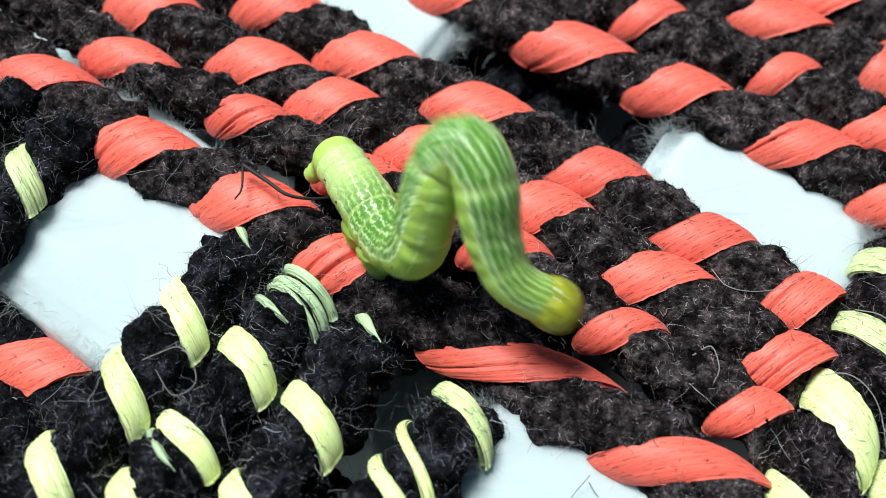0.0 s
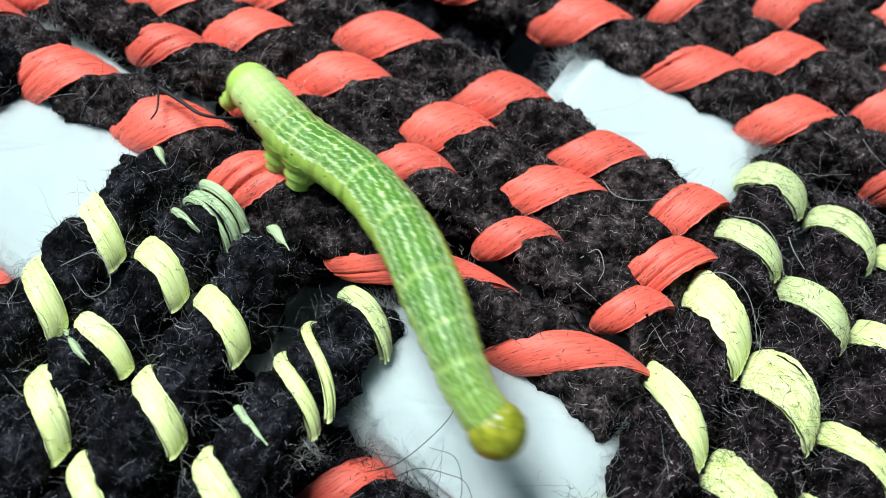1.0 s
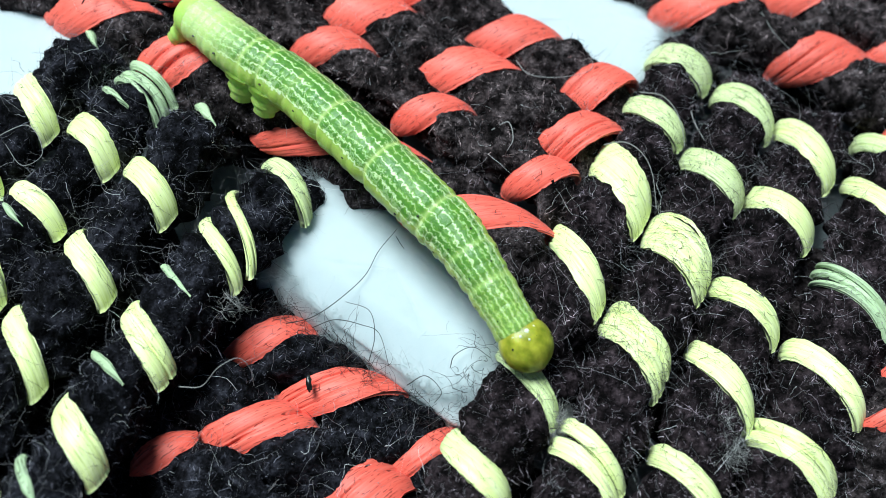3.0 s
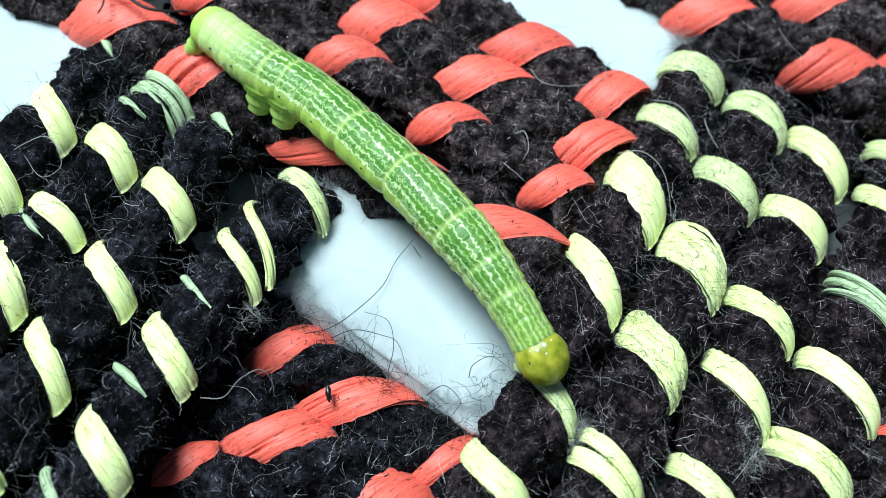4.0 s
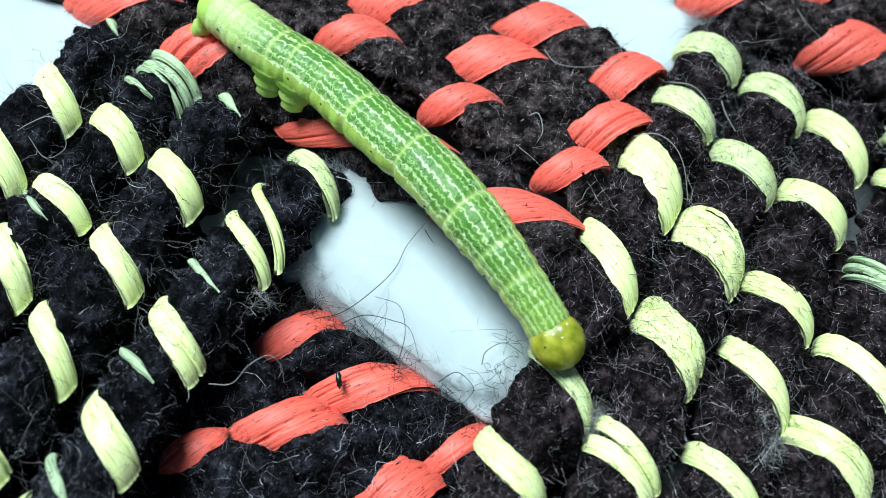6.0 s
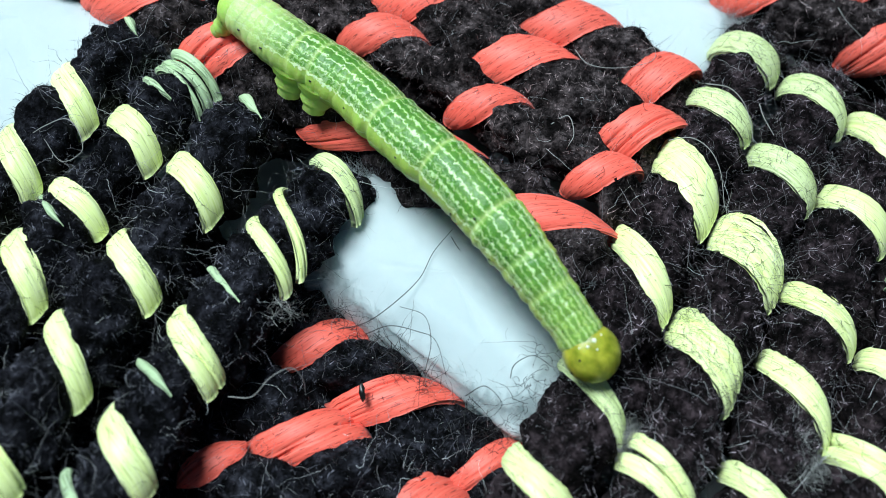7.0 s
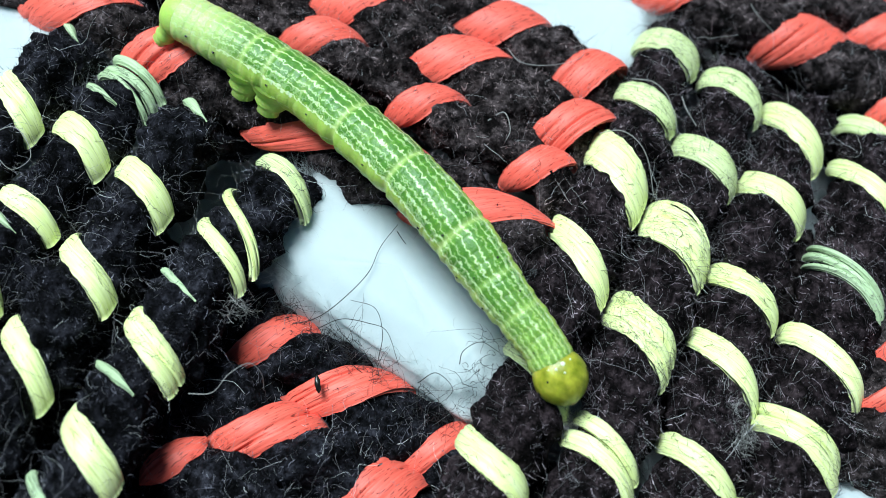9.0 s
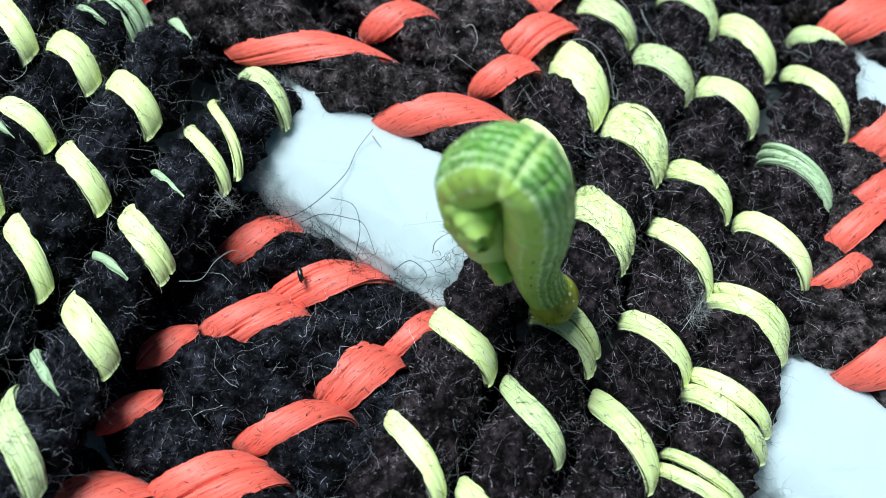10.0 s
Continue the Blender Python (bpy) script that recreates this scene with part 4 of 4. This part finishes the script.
def motions():
    body = Body()
    body.bend(0.0, (-13.1, 9.7, 1.8), (-11.8, 7.7, 1.9), (-10.4, 5.2, 2.3), (-9.2, 3.8, 3.8), (-8.9, 4.3, 6.2), (-8.5, 5.1, 8.0), (-7.6, 5.1, 8.8), (-6.8, 4.1, 8.2), (-6.2, 2.8, 6.2), (-5.2, 1.7, 4.8), (-3.2, 1.3, 4.0))
    body.bend(0.1, (-13.1, 9.7, 1.8), (-11.5, 7.7, 1.9), (-10.0, 5.7, 2.2), (-8.7, 4.8, 3.6), (-7.6, 5.2, 5.4), (-6.3, 5.2, 6.0), (-5.2, 3.5, 5.4), (-4.2, 1.7, 4.4), (-2.9, 0.2, 3.6), (-0.3, -0.1, 3.0))
    body.bend(0.2, (-12.5, 9.4, 1.8), (-11.1, 7.0, 1.9), (-9.7, 4.6, 2.2), (-8.3, 4.0, 4.0), (-7.7, 4.2, 6.5), (-6.6, 2.9, 8.5), (-5.6, 0.7, 9.5), (-5.1, -1.3, 9.5), (-4.8, -1.6, 8.5))
    body.bend(0.3, (-12.8, 9.5, 1.8), (-11.7, 7.6, 1.9), (-10.6, 5.8, 2.2), (-9.0, 4.9, 4.0), (-7.9, 4.1, 6.5), (-7.4, 1.2, 9.0), (-8.3, -1.2, 10.5), (-9.4, -1.9, 11.5), (-10.6, -1.5, 12.0))
    body.bend(0.4, (-12.6, 9.6, 1.8), (-11.5, 7.6, 1.9), (-10.3, 6.1, 2.2), (-8.7, 4.6, 4.2), (-7.8, 2.5, 6.0), (-8.6, 0.7, 7.2), (-10.1, -1.1, 7.8), (-12.2, -1.9, 7.2), (-14.4, -2.2, 6.4), (-15.8, -2.3, 6.0))
    body.bend(0.5, (-12.7, 9.8, 1.8), (-11.5, 8.0, 1.9), (-10.5, 6.2, 2.2), (-8.9, 4.5, 4.5), (-8.3, 2.3, 6.5), (-8.5, -0.6, 8.0), (-8.7, -2.9, 8.6), (-9.0, -4.4, 8.2), (-10.3, -4.9, 7.5))
    body.bend(0.6, (-12.3, 8.9, 1.8), (-11.0, 6.6, 1.9), (-9.5, 4.0, 2.3), (-7.6, 2.0, 4.0), (-6.1, -1.2, 6.0), (-4.9, -4.0, 7.0), (-3.8, -5.5, 7.0), (-2.4, -5.7, 6.5))
    body.bend(0.7, (-11.7, 8.5, 1.8), (-10.5, 6.4, 1.9), (-9.3, 4.2, 2.3), (-7.4, 2.7, 4.0), (-5.6, 1.5, 5.0), (-3.8, 0.2, 5.0), (-1.9, -0.9, 4.6), (0.6, -1.9, 4.2), (3.3, -2.1, 4.0))
    body.bend(0.8, (-11.7, 8.6, 1.8), (-10.1, 6.6, 1.9), (-8.5, 4.7, 2.3), (-6.4, 3.7, 3.4), (-4.3, 3.1, 4.0), (-2.0, 1.8, 4.0), (0.3, 0.5, 3.8), (3.5, -0.9, 3.4), (6.8, -1.1, 3.0))
    body.bend(0.9, (-11.9, 9.3, 1.8), (-10.3, 7.5, 1.9), (-8.8, 5.4, 2.3), (-6.6, 3.7, 3.2), (-4.5, 2.1, 3.8), (-2.4, -0.3, 4.0), (-0.5, -2.8, 4.0), (1.6, -5.0, 3.6), (3.3, -6.3, 3.0))
    body.bend(1.0, (-13.0, 9.5, 1.8), (-11.7, 7.9, 1.9), (-10.1, 6.0, 2.2), (-7.2, 3.1, 3.2), (-5.1, -0.5, 4.2), (-3.9, -3.5, 4.6), (-3.1, -5.7, 4.5), (-2.2, -7.6, 4.0), (-1.0, -8.9, 3.4))
    body.bend(1.1, (-13.6, 9.8, 1.8), (-11.8, 7.3, 1.9), (-9.7, 5.0, 2.2), (-7.9, 3.0, 3.4), (-6.3, 0.2, 5.0), (-5.4, -2.4, 6.0), (-5.0, -4.5, 6.5), (-4.5, -6.8, 6.5))
    body.bend(1.2, (-13.8, 10.0, 1.8), (-12.0, 7.9, 1.9), (-10.0, 5.4, 2.3), (-8.3, 2.3, 4.0), (-7.4, -0.5, 5.4), (-7.1, -3.0, 6.2), (-7.3, -5.3, 6.6), (-8.1, -8.0, 6.0))
    body.bend(1.3, (-13.6, 9.3, 1.8), (-11.9, 7.5, 1.9), (-10.2, 5.5, 2.2), (-8.3, 2.3, 3.2), (-7.1, -0.8, 4.2), (-6.1, -4.0, 5.0), (-5.4, -6.7, 5.2), (-3.5, -11.0, 4.6))
    body.bend(1.4, (-13.1, 9.7, 1.8), (-11.0, 6.9, 1.9), (-9.2, 4.0, 2.2), (-7.2, 0.3, 2.9), (-5.7, -3.4, 3.4), (-4.4, -6.0, 3.6), (-3.2, -8.4, 3.5), (-1.0, -11.6, 3.2))
    body.bend(1.5, (-13.0, 9.5, 1.8), (-10.9, 7.1, 1.9), (-8.6, 4.1, 2.2), (-6.8, 1.0, 2.8), (-5.2, -2.0, 3.2), (-3.9, -4.8, 3.4), (-2.7, -7.3, 3.3), (-0.4, -11.6, 2.8))
    body.bend(1.6, (-12.7, 9.2, 1.8), (-10.1, 6.0, 1.9), (-7.6, 2.3, 2.3), (-5.3, -0.8, 2.8), (-3.3, -3.9, 3.1), (-1.3, -6.9, 3.0), (2.0, -10.3, 2.4))
    body.bend(1.8, (-13.3, 9.2, 1.8), (-10.8, 6.7, 1.9), (-8.5, 4.1, 2.2), (-5.6, 0.4, 2.6), (-3.0, -2.9, 2.8), (-0.1, -6.7, 2.6), (2.5, -10.1, 2.0))
    body.bend(2.0, (-13.0, 9.0, 1.8), (-10.0, 5.9, 1.9), (-6.7, 2.3, 2.3), (-3.8, -1.4, 2.8), (-1.8, -3.7, 2.9), (-0.2, -5.6, 2.8), (2.5, -8.4, 2.3), (3.8, -10.3, 1.8))
    body.bend(2.5, (-11.6, 6.6, 1.8), (-9.0, 4.3, 1.9), (-6.4, 2.0, 2.2), (-3.7, -0.8, 2.6), (-1.2, -3.6, 2.8), (1.2, -6.1, 2.8), (2.9, -8.7, 2.4), (4.4, -10.9, 1.8))
    body.bend(4.5, (-11.5, 6.2, 1.8), (-9.1, 4.1, 1.9), (-6.6, 2.2, 2.2), (-3.9, -0.8, 2.8), (-1.4, -3.5, 3.1), (1.0, -6.4, 3.0), (2.9, -9.1, 2.5), (4.2, -11.2, 1.8))
    body.bend(7.5, (-11.5, 6.0, 1.8), (-8.9, 3.8, 1.9), (-6.4, 1.8, 2.2), (-3.8, -1.2, 2.8), (-1.4, -3.7, 3.1), (0.8, -6.3, 3.0), (2.6, -8.7, 2.5), (4.4, -10.9, 1.8))
    body.bend(8.0, (-11.8, 6.6, 1.8), (-9.6, 4.6, 1.9), (-7.5, 2.8, 2.2), (-5.5, 0.8, 2.6), (-3.4, -1.3, 2.9), (-1.4, -3.9, 3.1), (0.4, -6.1, 3.0), (1.9, -8.2, 2.6), (3.2, -9.8, 2.2), (4.8, -11.6, 1.8))
    body.bend(8.5, (-11.3, 7.0, 1.8), (-8.8, 4.5, 1.9), (-6.0, 1.7, 2.2), (-3.6, -1.0, 2.8), (-1.6, -3.4, 3.1), (0.9, -6.6, 3.0), (2.8, -9.3, 2.5), (3.9, -11.3, 2.1), (4.4, -12.6, 1.8))
    body.bend(9.0, (-11.5, 6.0, 1.8), (-9.3, 4.5, 1.9), (-7.5, 3.1, 2.1), (-5.4, 1.3, 2.3), (-3.0, -1.4, 2.8), (-0.8, -4.1, 3.1), (1.2, -6.8, 3.0), (2.8, -9.2, 2.6), (4.3, -11.2, 2.2), (5.1, -12.8, 1.8))
    body.bend(9.4, (-10.8, 4.4, 1.8), (-6.7, 0.6, 1.9), (-4.1, -2.0, 2.4), (-2.2, -4.4, 2.9), (-0.2, -7.2, 3.2), (1.3, -9.3, 3.1), (3.2, -11.9, 2.5), (4.7, -14.3, 1.8))
    body.bend(9.5, (-9.3, 3.5, 1.9), (-7.0, 1.4, 2.2), (-5.3, -0.6, 2.7), (-3.0, -2.6, 3.2), (-0.9, -4.9, 3.8), (1.0, -7.3, 4.2), (2.5, -9.4, 4.0), (4.1, -11.6, 2.8), (5.4, -14.0, 1.8))
    body.bend(9.6, (-8.9, 2.4, 2.2), (-6.8, 0.2, 2.6), (-4.9, -2.2, 3.0), (-2.7, -4.3, 3.6), (-0.7, -6.6, 4.4), (1.0, -8.5, 4.8), (2.4, -10.1, 4.4), (3.9, -12.2, 3.0), (5.3, -14.3, 1.8))
    body.bend(9.7, (-6.7, -1.5, 3.0), (-4.9, -3.4, 3.6), (-2.9, -5.4, 4.4), (-1.1, -6.7, 5.6), (0.7, -7.9, 6.6), (1.6, -9.6, 6.6), (2.4, -11.0, 5.4), (3.7, -12.5, 3.2), (5.1, -14.3, 1.8))
    body.bend(9.8, (0.5, -11.5, 4.2), (-0.3, -11.1, 6.0), (-0.2, -11.5, 8.5), (0.5, -12.5, 10.5), (1.3, -13.5, 11.5), (2.1, -13.8, 10.5), (2.7, -13.7, 8.0), (3.2, -13.6, 5.5), (3.9, -13.5, 3.5), (5.3, -13.8, 1.9))
    body.bend(9.9, (2.4, -13.0, 5.5), (1.8, -13.0, 6.6), (1.2, -13.1, 8.4), (0.8, -13.5, 10.6), (1.2, -14.1, 12.4), (1.8, -14.7, 13.2), (2.5, -15.1, 12.7), (3.2, -15.0, 10.7), (3.7, -14.3, 7.6), (4.2, -13.9, 5.0), (4.9, -13.8, 3.0), (5.9, -14.2, 1.9))
    body.bend(10.0, (2.8, -13.6, 5.5), (2.2, -13.6, 6.6), (1.6, -13.7, 8.4), (1.2, -14.1, 10.6), (1.6, -14.7, 12.4), (2.2, -15.2, 13.2), (2.9, -15.7, 12.7), (3.5, -15.6, 10.7), (4.1, -14.9, 7.6), (4.6, -14.5, 5.0), (5.3, -14.5, 3.0), (6.3, -14.9, 1.9))
    body.key()


motions()
